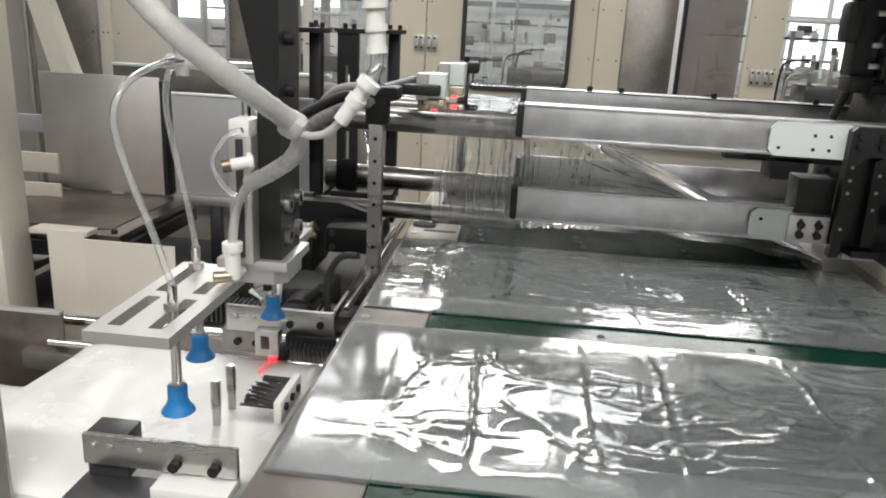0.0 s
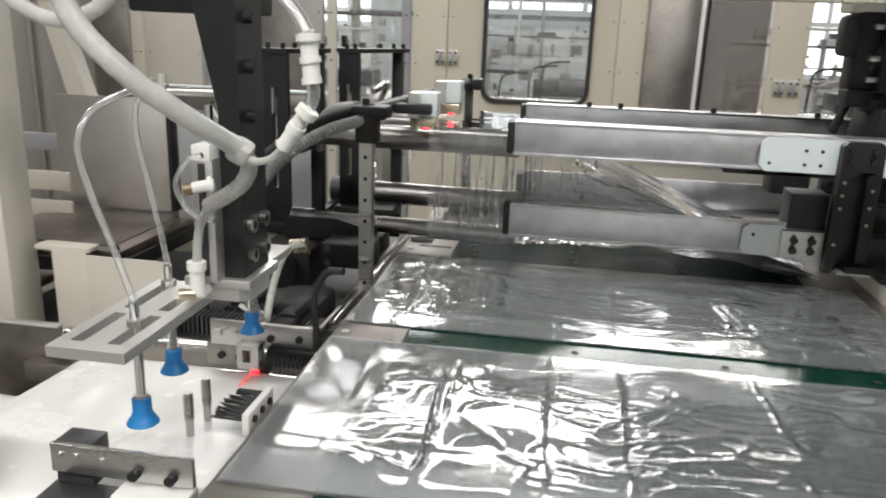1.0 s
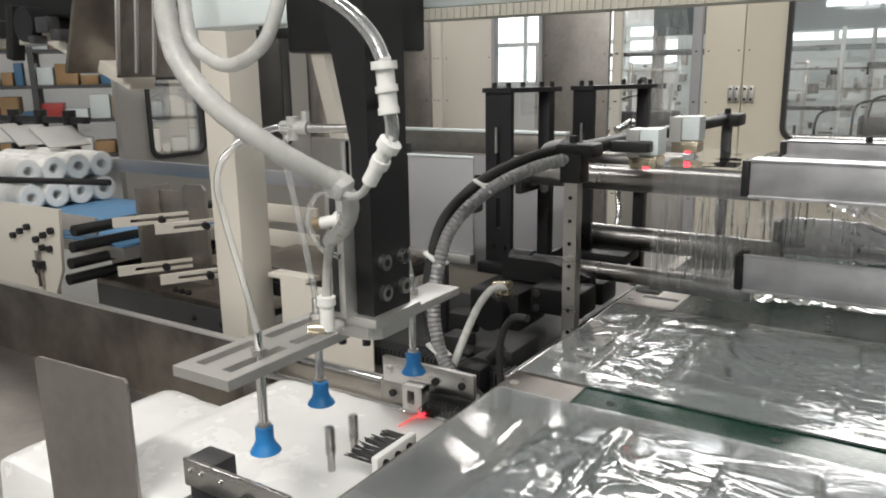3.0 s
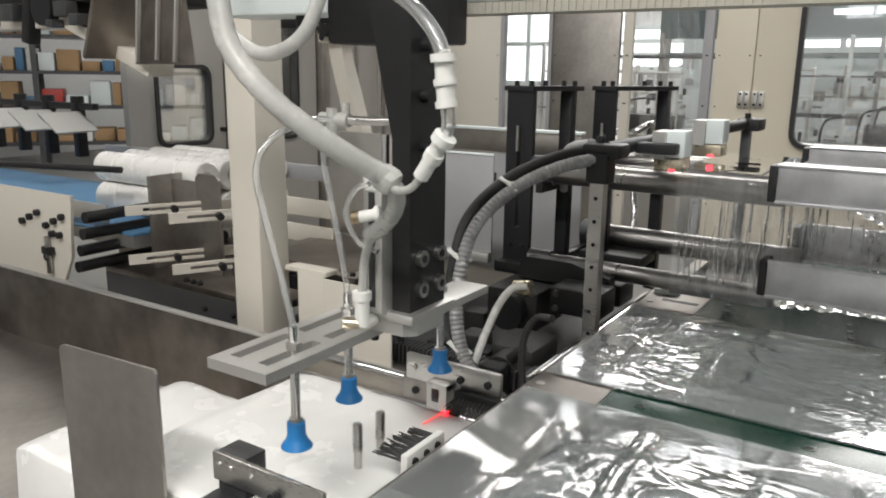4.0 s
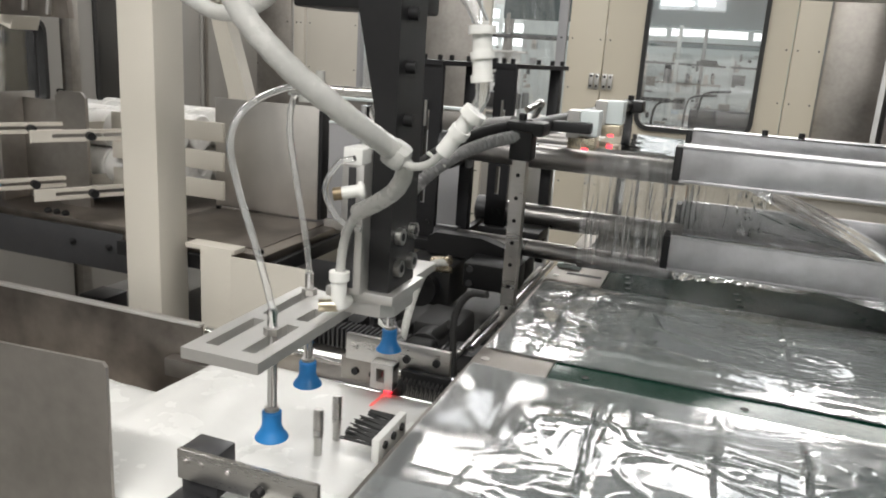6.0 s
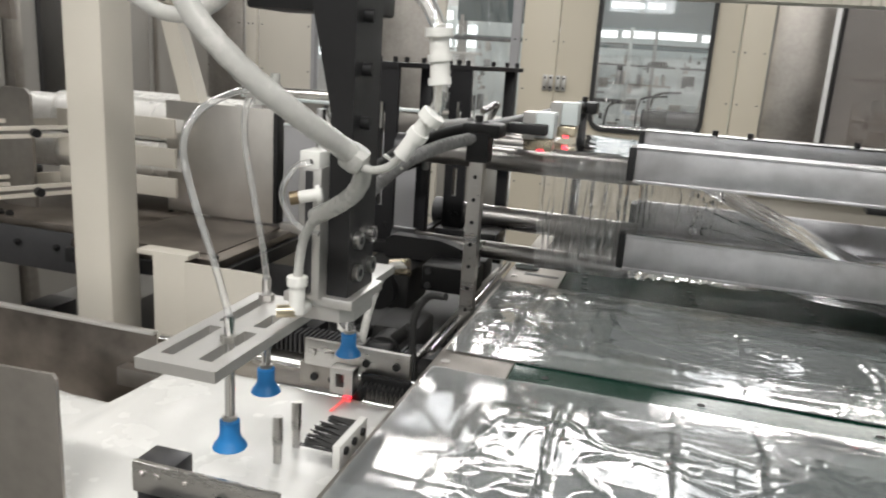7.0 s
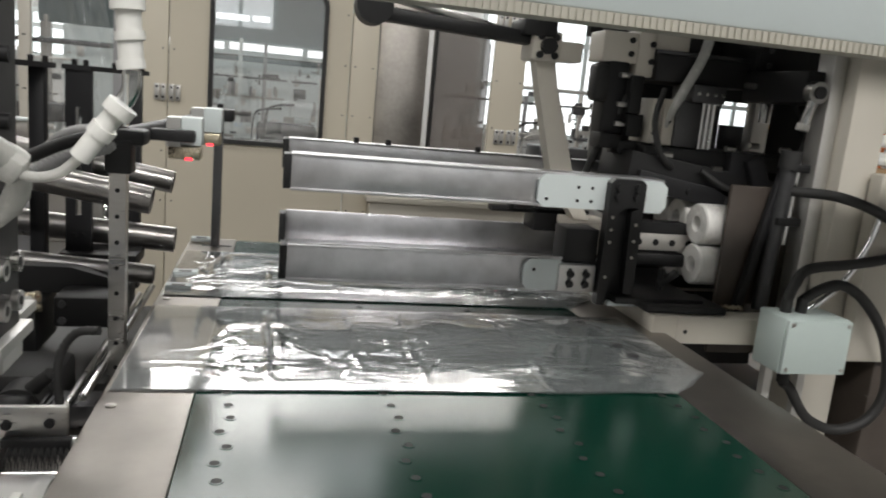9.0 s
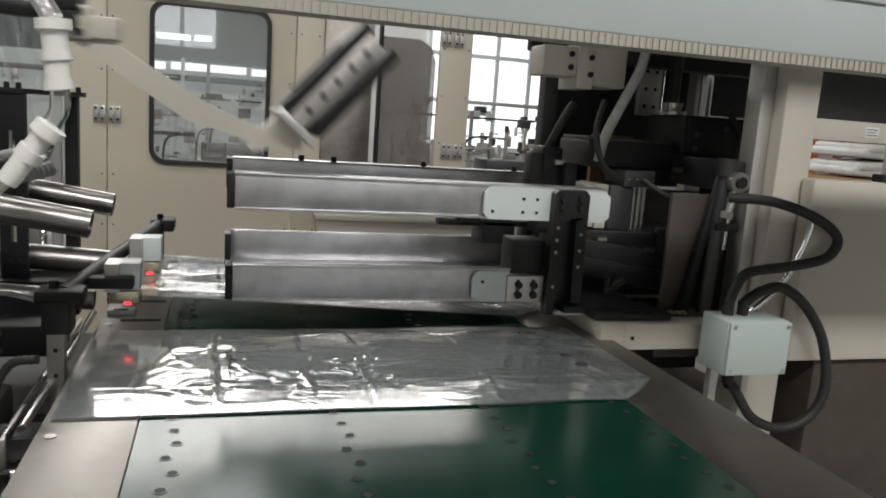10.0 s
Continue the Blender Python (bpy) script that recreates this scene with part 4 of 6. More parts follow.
h10 = hose("clear_air_hose", [(-0.69, 1.0, 1.66), (-0.665, 0.98, 1.496), (-0.62, 0.975, 1.452), (-0.56, 0.97, 1.440), (-0.50, 0.975, 1.470), (-0.485, 1.0, 1.54)], 0.0105, M["milkhose"], "milky hose looping under the axis")
mf = thing("air_manifold", (-0.44, 0.965, 1.35), "small clear plastic air manifold on the hoses", "manifold")
bmq = B()
cyl(bmq, (-0.465, 0.965, 1.352), (-0.42, 0.97, 1.352), 0.010), cyl(bmq, (-0.445, 0.965, 1.335), (-0.445, 0.965, 1.368), 0.009), cyl(bmq, (-0.43, 0.975, 1.345), (-0.43, 0.975, 1.375), 0.006)
part("body", bmq, M["milkhose"], mf)
part("arm", cyl(B(), (-0.42, 0.97, 1.352), (-0.36, 0.985, 1.352), 0.006), M["steel"], mf)
vl = thing("air_valve", (-0.36, 0.94, 1.225), "white air valve with a brass knob on the profile", "valve")
bmq = B()
cyl(bmq, (-0.372, 0.932, 1.229), (-0.345, 0.942, 1.235), 0.008), cyl(bmq, (-0.352, 0.940, 1.233), (-0.347, 0.942, 1.234), 0.012)
part("body", bmq, M["plastic"], vl)
part("knob", cyl(B(), (-0.382, 0.928, 1.227), (-0.372, 0.932, 1.229), 0.0085), M["bronze"], vl)

# ---- stack of white bags and its fixtures ----
SZ = 0.818
st = thing("bag_stack", (-0.62, 1.0, 0.5), "thick stack of milky white film bags on a shelf", "film stack")
def stack_sheet(bm, x0, x1, y0, y1, top, drop, seed):
    """Soft stack top with rounded shoulders that falls off on all sides."""
    nx, ny = 70, 66
    g = []
    for i in range(nx + 1):
        row = []
        for j in range(ny + 1):
            u, v = i / nx, j / ny
            x, y = x0 + (x1 - x0) * u, y0 + (y1 - y0) * v
            z = top + 0.006 * noise.noise((x * 5, y * 5, seed)) + 0.0022 * noise.noise((x * 20, y * 13, seed + 4)) + 0.003 * abs(noise.noise((x * 9 + y * 6, y * 3, seed)))
            for e, w in ((x - x0, 0.05), (x1 - x, 0.022), (y - y0, 0.028), (y1 - y, 0.035)):
                if e < w:
                    z -= 0.010 * (1 - e / w) ** 1.5 if e > w * 0.25 else 0.010 * (1 - e / w) ** 1.5 + drop * (1 - e / (w * 0.25)) ** 1.2
            wob = 0.008 * noise.noise((x * 7, y * 7, seed + 8))
            row.append(bm.verts.new((x + (wob if min(u, 1 - u) < 0.03 else 0), y + (wob if min(v, 1 - v) < 0.03 else 0), z)))
        g.append(row)
    for A, C in zip(g, g[1:]):
        for j in range(ny):
            bm.faces.new((A[j], C[j], C[j + 1], A[j + 1]))
    return bm


part("film_sheet", stack_sheet(B(), -0.79, -0.322, 0.775, 1.252, SZ, 0.2, 1.0), M["stack"], st)
part("lower_sheet", stack_sheet(B(), -1.10, -0.785, 0.80, 1.20, 0.742, 0.12, 6.0), M["stack"], st, "lower fold of white film")
sf = thing("stack_shelf", (-0.7, 1.0, 0), "steel shelf under the stack of white bags", "shelf")
part("plate", box(B(), -1.2, -0.33, 0.70, 1.27, 0.60, 0.615, 0.002), M["sheet"], sf)
part("front_leg", box(B(), -1.1, -1.05, 0.8, 0.85, 0, 0.6), M["cream"], sf)
part("rear_leg", box(B(), -0.45, -0.40, 1.15, 1.2, 0, 0.6), M["cream"], sf)
for sx, sy in ((-0.429, 0.99), (-0.426, 1.043)):
    sd = thing("threaded_stud", (sx, sy, SZ - 0.02), "upright threaded steel stud through the bag stack", "stud", "wicket studs")
    bmq = cyl(B(), (sx, sy, SZ - 0.03), (sx, sy, 0.893), 0.0062, seg=16)
    for k in range(14):
        z = 0.848 + 0.0032 * k
        cyl(bmq, (sx, sy, z), (sx, sy, z + 0.0016), 0.0078, seg=16)
    part("stud", bmq, M["steel"], sd)


def bristle_brush(at, length, direction, label, n=18, out=0.050):
    """Brush with a pale back and rows of stiff black bristles."""
    x, y, z = at
    root = thing("bristle_brush", at, label, "brush", "bristle brushes")
    bmq = B()
    if direction == "y":
        box(bmq, x, x + 0.012, y, y + length, z - 0.018, z + 0.018, 0.002)
        part("back", bmq, M["plastic"], root, "pale plastic brush back")
        for k in range(n):
            yy = y + length * (k + 0.5) / n
            b = B()
            for q in range(3):
                cyl(b, (x, yy, z + 0.008), (x - out * random.uniform(0.8, 1.05), yy + random.uniform(-0.009, 0.005), z + random.uniform(0.004, 0.016)), 0.0022, 0.0010, seg=5)
            part("bristle_tuft", b, M["rubber"], root)
    else:
        box(bmq, x, x + length, y, y + 0.014, z - 0.012, z + 0.012, 0.002)
        part("back", bmq, M["black"], root)
        for k in range(n):
            xx = x + length * (k + 0.5) / n
            b = B()
            for q in range(4):
                cyl(b, (xx, y, z), (xx + 0.004 * (q - 1.5) + 0.01, y - out, z - 0.004 * q), 0.0014, 0.0006, seg=5)
            part("bristle_tuft", b, M["rubber"], root)
    return root


br1 = bristle_brush((-0.335, 0.972, 0.858), 0.10, "y", "short black bristle brush with a pale plastic back")
screws(br1, [(-0.323, y, 0.862) for y in (0.99, 1.02, 1.05)], (1, 0, 0), 0.006, 0.004)
br2 = bristle_brush((-0.395, 1.215, 0.862), 0.09, "x", "black bristle brush on the rear bracket", 11, 0.045)

rb = thing("rear_bracket", (-0.41, 1.235, 0.84), "steel cross plate with a slotted sensor bracket", "bracket")
part("plate", box(B(), -0.508, -0.312, 1.230, 1.240, 0.868, 0.916, 0.0015), M["steel"], rb)
part("lower_bar", box(B(), -0.52, -0.42, 1.236, 1.27, 0.825, 0.868, 0.002), M["sheet"], rb)
bmq = B()
for x0, x1 in ((-0.447, -0.436), (-0.421, -0.405)):
    box(bmq, x0, x1, 1.205, 1.23, 0.835, 0.882, 0.001)
box(bmq, -0.447, -0.405, 1.2055, 1.2295, 0.835, 0.848), box(bmq, -0.447, -0.405, 1.2055, 1.2295, 0.872, 0.882)
part("slotted_tab", bmq, M["alu"], rb)
screws(rb, [(-0.495, 1.23, 0.892), (-0.462, 1.23, 0.892)], (0, -1, 0), 0.009, 0.003, M["steel"])
screws(rb, [(-0.39, 1.23, 0.89), (-0.335, 1.23, 0.893), (-0.49, 1.236, 0.845), (-0.455, 1.236, 0.845)], (0, -1, 0), 0.007, 0.005)
lz = thing("laser_sensor", (-0.42, 1.24, 0.822), "small glowing red light sensor at the stack edge", "sensor")
part("housing", box(B(), -0.425, -0.40, 1.235, 1.262, 0.812, 0.836, 0.003), M["rubber"], lz)
part("lens", cyl(B(), (-0.428, 1.228, 0.823), (-0.42, 1.236, 0.823), 0.006), M["red"], lz, "glowing red lens")
part("light_streak", obox(B(), (-0.424, 1.198, SZ + 0.0045), (0.005, 0.067, 0.0008), (0, 0, -3)), M["redglow"], lz, "red light streak on the film")

cl = thing("front_clamp", (-0.41, 0.79, 0.85), "steel clamp bar with slotted bolts on a black block", "clamp")
part("plate", box(B(), -0.513, -0.315, 0.782, 0.790, 0.872, 0.913, 0.0015), M["steel"], cl)
part("corner_block", box(B(), -0.513, -0.46, 0.79, 0.83, 0.85, 0.911, 0.002), M["darkgrey"], cl)
part("base_bar", box(B(), -0.52, -0.33, 0.74, 0.80, 0.80, 0.850, 0.003), M["darkgrey"], cl)
part("white_pad", box(B(), -0.415, -0.318, 0.755, 0.80, 0.851, 0.866, 0.002), M["plastic"], cl)
screws(cl, [(-0.392, 0.782, 0.886), (-0.342, 0.782, 0.886)], (0, -1, 0), 0.007, 0.012)
screws(cl, [(-0.50, 0.782, 0.898), (-0.478, 0.782, 0.898), (-0.44, 0.782, 0.897)], (0, -1, 0), 0.0045, 0.002, M["steel"])

gd = thing("guard_plate", (-0.72, 0.776, 0.6), "upright brushed steel guard plate with rounded corners", "guard plate")
part("plate", prism(B(), [(-0.842, 0.62), (-0.609, 0.62), (-0.609, 1.004), (-0.614, 1.010), (-0.828, 1.002), (-0.838, 0.999), (-0.842, 0.99)], "y", 0.772, 0.777), M["sheet"], gd)
part("foot", box(B(), -0.86, -0.60, 0.74, 0.80, 0.605, 0.622, 0.002), M["sheet"], gd)

# ---- bag opening station ----
def tower(x0, x1, y0, xb, yb, label):
    root = thing("slide_tower", ((x0 + x1) / 2, y0, 0.9), label, "slide tower", "black slide towers")
    zt = 1.372
    w = x1 - x0
    cx = (x0 + x1) / 2
    bm = slot_plate(B(), x0, x1, 0.93, zt, [(cx - 0.006, cx + 0.006, 1.02, 1.10), (cx - 0.006, cx + 0.006, 1.12, 1.26)], 0, 0.016)
    bmesh.ops.rotate(bm, verts=bm.verts, cent=(0, 0, 0), matrix=Matrix.Rotation(radians(90), 3, "X"))
    bmesh.ops.translate(bm, verts=bm.verts, vec=(0, y0 + 0.016, 0))
    part("slotted_plate", bm, M["blackpaint"], root)
    part("side_plate", box(B(), x0, x0 + 0.012, y0 + 0.016, y0 + 0.075, 0.93, zt, 0.001), M["blackpaint"], root)
    part("rear_post", box(B(), xb - 0.016, xb + 0.016, yb - 0.018, yb + 0.018, 0.78, zt, 0.002), M["blackpaint"], root)
    part("top_bar", prism(B(), [(x0 - 0.006, y0 - 0.006), (x1, y0 - 0.006), (xb + 0.03, yb - 0.03), (xb + 0.03, yb + 0.03), (xb - 0.03, yb + 0.03), (x0 - 0.006, y0 + 0.06)], "z", zt, zt + 0.012), M["blackpaint"], root)
    pts = [(x0 + 0.018, y0 + 0.015, zt + 0.012), (x1 - 0.018, y0 + 0.02, zt + 0.012), (xb - 0.015, yb, zt + 0.012), (xb + 0.015, yb, zt + 0.012), (xb - 0.045, yb - 0.05, zt + 0.012)]
    screws(root, pts, (0, 0, 1), 0.0065, 0.013)
    screws(root, [(x0 + 0.02, y0, 0.97), (x1 - 0.02, y0, 0.97)], (0, -1, 0), 0.007, 0.006)
    part("knob_rod", cyl(B(), (cx, y0 - 0.01, 1.22), (cx, y0 - 0.01, 1.285), 0.004), M["steel"], root)
    part("foot", box(B(), x0 - 0.01, xb + 0.05, y0 - 0.03, y0 + 0.10, 0.90, 0.93, 0.003), M["black"], root)
    return root


tower(-0.685, -0.610, 1.925, -0.575, 2.06, "black slotted slide tower with bolts on its top bar")
tower(-0.545, -0.485, 2.165, -0.425, 2.40, "black slotted slide tower further back")

UPPER, LOWER = (-0.30, 2.1, 1.17), (-0.30, 2.1, 0.945)
tu = thing("upper_bag_horns", UPPER, "upper pair of shiny steel tubes that hold the bag open", "bag horns", "bag horns")
tl = thing("lower_bag_horns", LOWER, "lower pair of shiny steel tubes that hold the bag open", "bag horns", "bag horns")
for root, y, z, r, n in ((tu, 1.925, 1.176, 0.031, "front_tube"), (tu, 2.29, 1.172, 0.030, "rear_tube"), (tl, 1.92, 0.943, 0.022, "front_tube"), (tl, 2.28, 0.952, 0.034, "rear_tube")):
    part(n, pipe(B(), (-0.60, y, z), (0.0, y, z - 0.004), r), M["horn"], root)
    part("collar", pipe(B(), (-0.60, y, z), (-0.54, y, z), r + 0.006, 0.006), M["darkgrey"], root)
part("cross_plate", box(B(), -0.585, -0.565, 1.9, 2.32, 1.12, 1.16, 0.003), M["black"], tu)
part("cross_plate", box(B(), -0.585, -0.565, 1.9, 2.32, 0.90, 0.93, 0.003), M["black"], tl)
part("fitting", cyl(B(), (-0.50, 1.91, 1.20), (-0.44, 1.90, 1.20), 0.009), M["steel"], tu)

SENS = (-0.27, 2.1, 0.75)
sn = thing("sensor_frame", SENS, "black rod frame with two light sensors on drilled uprights", "sensor frame")
part("front_upright", slot_plate(B(), -0.348, -0.318, 1.672, 1.700, [], 0.62, 1.21), M["steel"], sn, "worn steel upright with a row of holes")
for k in range(11):
    part("upright_hole", cyl(B(), (-0.333, 1.6722, 0.66 + 0.05 * k), (-0.333, 1.6708, 0.66 + 0.05 * k), 0.0045, seg=10), M["black"], sn)
part("rear_upright", box(B(), -0.225, -0.200, 2.50, 2.53, 0.70, 1.27, 0.002), M["darkgrey"], sn)
part("front_block", box(B(), -0.356, -0.308, 1.664, 1.712, 1.192, 1.255, 0.004), M["black"], sn)
part("clamp", box(B(), -0.37, -0.285, 1.668, 1.735, 1.245, 1.275, 0.008), M["black"], sn)
part("rod", cyl(B(), (-0.325, 1.70, 1.262), (-0.203, 2.55, 1.282), 0.016, seg=20), M["black"], sn, "black round rod")
part("end_clamp", box(B(), -0.235, -0.17, 2.47, 2.56, 1.262, 1.297, 0.006), M["black"], sn)
part("side_bar", box(B(), -0.30, -0.21, 1.80, 1.835, 1.248, 1.272, 0.004), M["black"], sn)
screws(sn, [(-0.34, 1.70, 1.275), (-0.21, 2.50, 1.297)], (0, 0, 1), 0.009, 0.014)
for sx, sy, sz in ((-0.235, 1.86, 1.262), (-0.212, 2.10, 1.276)):
    hd = part("sensor_head", box(B(), sx - 0.006, sx + 0.036, sy - 0.03, sy + 0.03, sz - 0.022, sz + 0.036, 0.003), M["white"], sn, "white sensor housing")
    part("flange", slot_plate(B(), sx - 0.034, sx - 0.006, sy - 0.036, sy + 0.034, [], sz - 0.026, sz + 0.034), M["alu"], hd)
    part("base", box(B(), sx - 0.03, sx + 0.034, sy - 0.03, sy + 0.03, sz - 0.052, sz - 0.024, 0.003), M["brass"], hd, "bronze sensor base")
    for dz in (-0.012, 0.022):
        for dy in (-0.022, 0.022):
            part("screw", bolt(B(), (sx - 0.034, sy + dy, sz + dz), (-1, 0, 0), 0.005, 0.003), M["black"], hd)
    part("lens", box(B(), sx + 0.004, sx + 0.018, sy - 0.032, sy - 0.029, sz - 0.053, sz - 0.048), M["red"], hd, "glowing red light spot")

CAB = [(-0.36, 1.69, 1.262), (-0.42, 1.63, 1.243), (-0.485, 1.562, 1.202), (-0.535, 1.50, 1.135), (-0.545, 1.458, 1.06), (-0.548, 1.44, 0.96), (-0.520, 1.425, 0.875), (-0.473, 1.415, 0.83), (-0.41, 1.41, 0.79), (-0.33, 1.405, 0.75)]
hb = hose("ribbed_cable_hose", [(x + 0.022, y - 0.01, z - 0.018) for x, y, z in CAB], 0.0145, M["conduit"], "grey ribbed conduit bowing over the station", 0.0022)
hc = hose("black_cable", CAB, 0.0115, M["rubber"], "black cable tied beside the ribbed conduit")
for x, y, z in (CAB[2], CAB[4], CAB[6]):
    part("cable_tie", obox(B(), (x + 0.011, y - 0.005, z - 0.009), (0.05, 0.034, 0.006), (0, 30, 0), 0.002), M["plastic"], hc, "white cable tie")
hd2 = hose("ribbed_cable_hose", [(-0.36, 1.70, 1.272), (-0.45, 1.80, 1.25), (-0.52, 1.92, 1.20), (-0.55, 2.0, 1.12)], 0.011, M["conduit"], "pale ribbed conduit towards the rear tower", 0.0018)
he = hose("ribbed_cable_hose", [(-0.50, 2.38, 1.25), (-0.47, 2.44, 1.27), (-0.50, 2.49, 1.22), (-0.53, 2.50, 1.10), (-0.51, 2.46, 0.98), (-0.50, 2.38, 0.92)], 0.011, M["chrome"], "shiny metal conduit hanging behind the horns", 0.002)
hf = hose("black_cable", [(-0.315, 1.44, 0.96), (-0.355, 1.45, 0.95), (-0.38, 1.45, 0.90), (-0.375, 1.44, 0.82), (-0.36, 1.43, 0.74)], 0.008, M["rubber"], "black ribbed cable beside the table", 0.0014)

dr = thing("drive_unit", (-0.46, 1.6, 0.6), "black servo drive unit with fittings below the horns", "drive unit")
part("base", box(B(), -0.72, -0.31, 1.35, 2.35, 0.66, 0.74, 0.005), M["black"], dr)
part("motor", box(B(), -0.515, -0.41, 1.56, 1.70, 0.745, 0.835, 0.014), M["rubber"], dr)
part("motor_cap", cyl(B(), (-0.46, 1.50, 0.79), (-0.46, 1.56, 0.79), 0.042, seg=24), M["rubber"], dr)
part("encoder", box(B(), -0.49, -0.43, 1.455, 1.505, 0.755, 0.825, 0.010), M["black"], dr)
part("connector_plug", cyl(B(), (-0.44, 1.52, 0.825), (-0.405, 1.50, 0.862), 0.014, 0.011, seg=16), M["rubber"], dr)
part("gear_block", box(B(), -0.64, -0.50, 1.76, 1.92, 0.80, 0.90, 0.010), M["rubber"], dr)
part("gear_cover", cyl(B(), (-0.57, 1.73, 0.85), (-0.57, 1.77, 0.85), 0.045, seg=24), M["black"], dr)
part("slide_block", box(B(), -0.47, -0.34, 1.76, 1.86, 0.86, 0.925, 0.008), M["black"], dr)
part("slide_block", box(B(), -0.45, -0.36, 1.95, 2.05, 0.84, 0.90, 0.008), M["rubber"], dr)
part("yoke", prism(B(), [(-0.60, 0.905), (-0.36, 0.905), (-0.36, 0.935), (-0.46, 0.962), (-0.58, 0.962), (-0.60, 0.95)], "y", 1.86, 1.90), M["black"], dr)
part("rail_rod", cyl(B(), (-0.345, 1.46, 0.835), (-0.345, 2.2, 0.835), 0.008), M["chrome"], dr)
part("rail_rod", cyl(B(), (-0.375, 1.46, 0.815), (-0.375, 2.2, 0.815), 0.006), M["steel"], dr)
part("stop_bracket", box(B(), -0.405, -0.335, 1.50, 1.58, 0.745, 0.80, 0.004), M["black"], dr)
part("bracket_top", box(B(), -0.405, -0.335, 1.495, 1.56, 0.80, 0.806, 0.001), M["darkgrey"], dr)
part("bracket_lip", box(B(), -0.409, -0.331, 1.488, 1.495, 0.77, 0.806, 0.001), M["darkgrey"], dr)
for k, (x, y, z, w) in enumerate(((-0.62, 1.68, 0.775, 0.030), (-0.67, 1.60, 0.77, 0.025), (-0.36, 1.66, 0.765, 0.018), (-0.56, 1.62, 0.765, 0.022), (-0.68, 1.80, 0.79, 0.03))):
    part("clamp_block", box(B(), x - w, x + w, y - 0.03, y + 0.03, z - 0.03, z + 0.03, 0.005), M["black" if k % 2 else "rubber"], dr)
part("brass_fitting", cyl(B(), (-0.51, 1.66, 0.945), (-0.465, 1.65, 0.955), 0.011), M["brass"], dr)
part("brass_fitting", cyl(B(), (-0.50, 1.655, 0.93), (-0.46, 1.645, 0.935), 0.008), M["brass"], dr)
part("pedestal", box(B(), -0.70, -0.34, 1.4, 2.3, 0.0, 0.66, 0.01), M["cream"], dr)
screws(dr, [(x, 1.76, z) for x in (-0.452, -0.358) for z in (0.875, 0.91)], (0, -1, 0), 0.008, 0.005, M["darkgrey"])
hg = hose("grey_air_hose", [(-0.47, 1.65, 0.95), (-0.50, 1.63, 0.945), (-0.512, 1.59, 0.915), (-0.505, 1.52, 0.87), (-0.488, 1.44, 0.825)], 0.009, M["milkhose"], "grey air hose from a brass fitting")
sl = thing("slide_bellows", (-0.5, 1.55, 0.78), "linear slide with ribbed bellows and bright rods", "linear slide")
bmq = B()
for k in range(46):
    obox(bmq, (-0.86 + 0.011 * k, 1.52, 0.785), (0.005, 0.05, 0.045))
tagged(part("bellows", bmq, M["darkgrey"], sl), kind="stuff")
part("rod", cyl(B(), (-0.9, 1.36, 0.80), (-0.33, 1.36, 0.80), 0.012), M["chrome"], sl)
part("rod", cyl(B(), (-0.9, 1.30, 0.775), (-0.33, 1.30, 0.775), 0.009), M["chrome"], sl)
part("bed", box(B(), -0.95, -0.31, 1.28, 1.58, 0.72, 0.76, 0.004), M["sheet"], sl)
bl = thing("stop_block", (-0.2, 2.0, TZ), "small white stop block on the table edge", "stop block", "stop blocks")
part("block", box(B(), -0.285, -0.225, 1.975, 2.01, TZ, TZ + 0.012, 0.002), M["white"], bl)
part("groove", box(B(), -0.27, -0.24, 1.9755, 1.99, TZ + 0.012, TZ + 0.0128), M["black"], bl)
copy_thing(bl, pose(-0.2, 2.14, TZ)), copy_thing(bl, pose(-0.2, 2.56, TZ + 0.004))

# ---- opened bag on the horns ----
SLV = (0.1, 2.1, 0.95)
slv = thing("opened_bag", SLV, "clear film bag pulled open over the steel horns", "plastic bag")


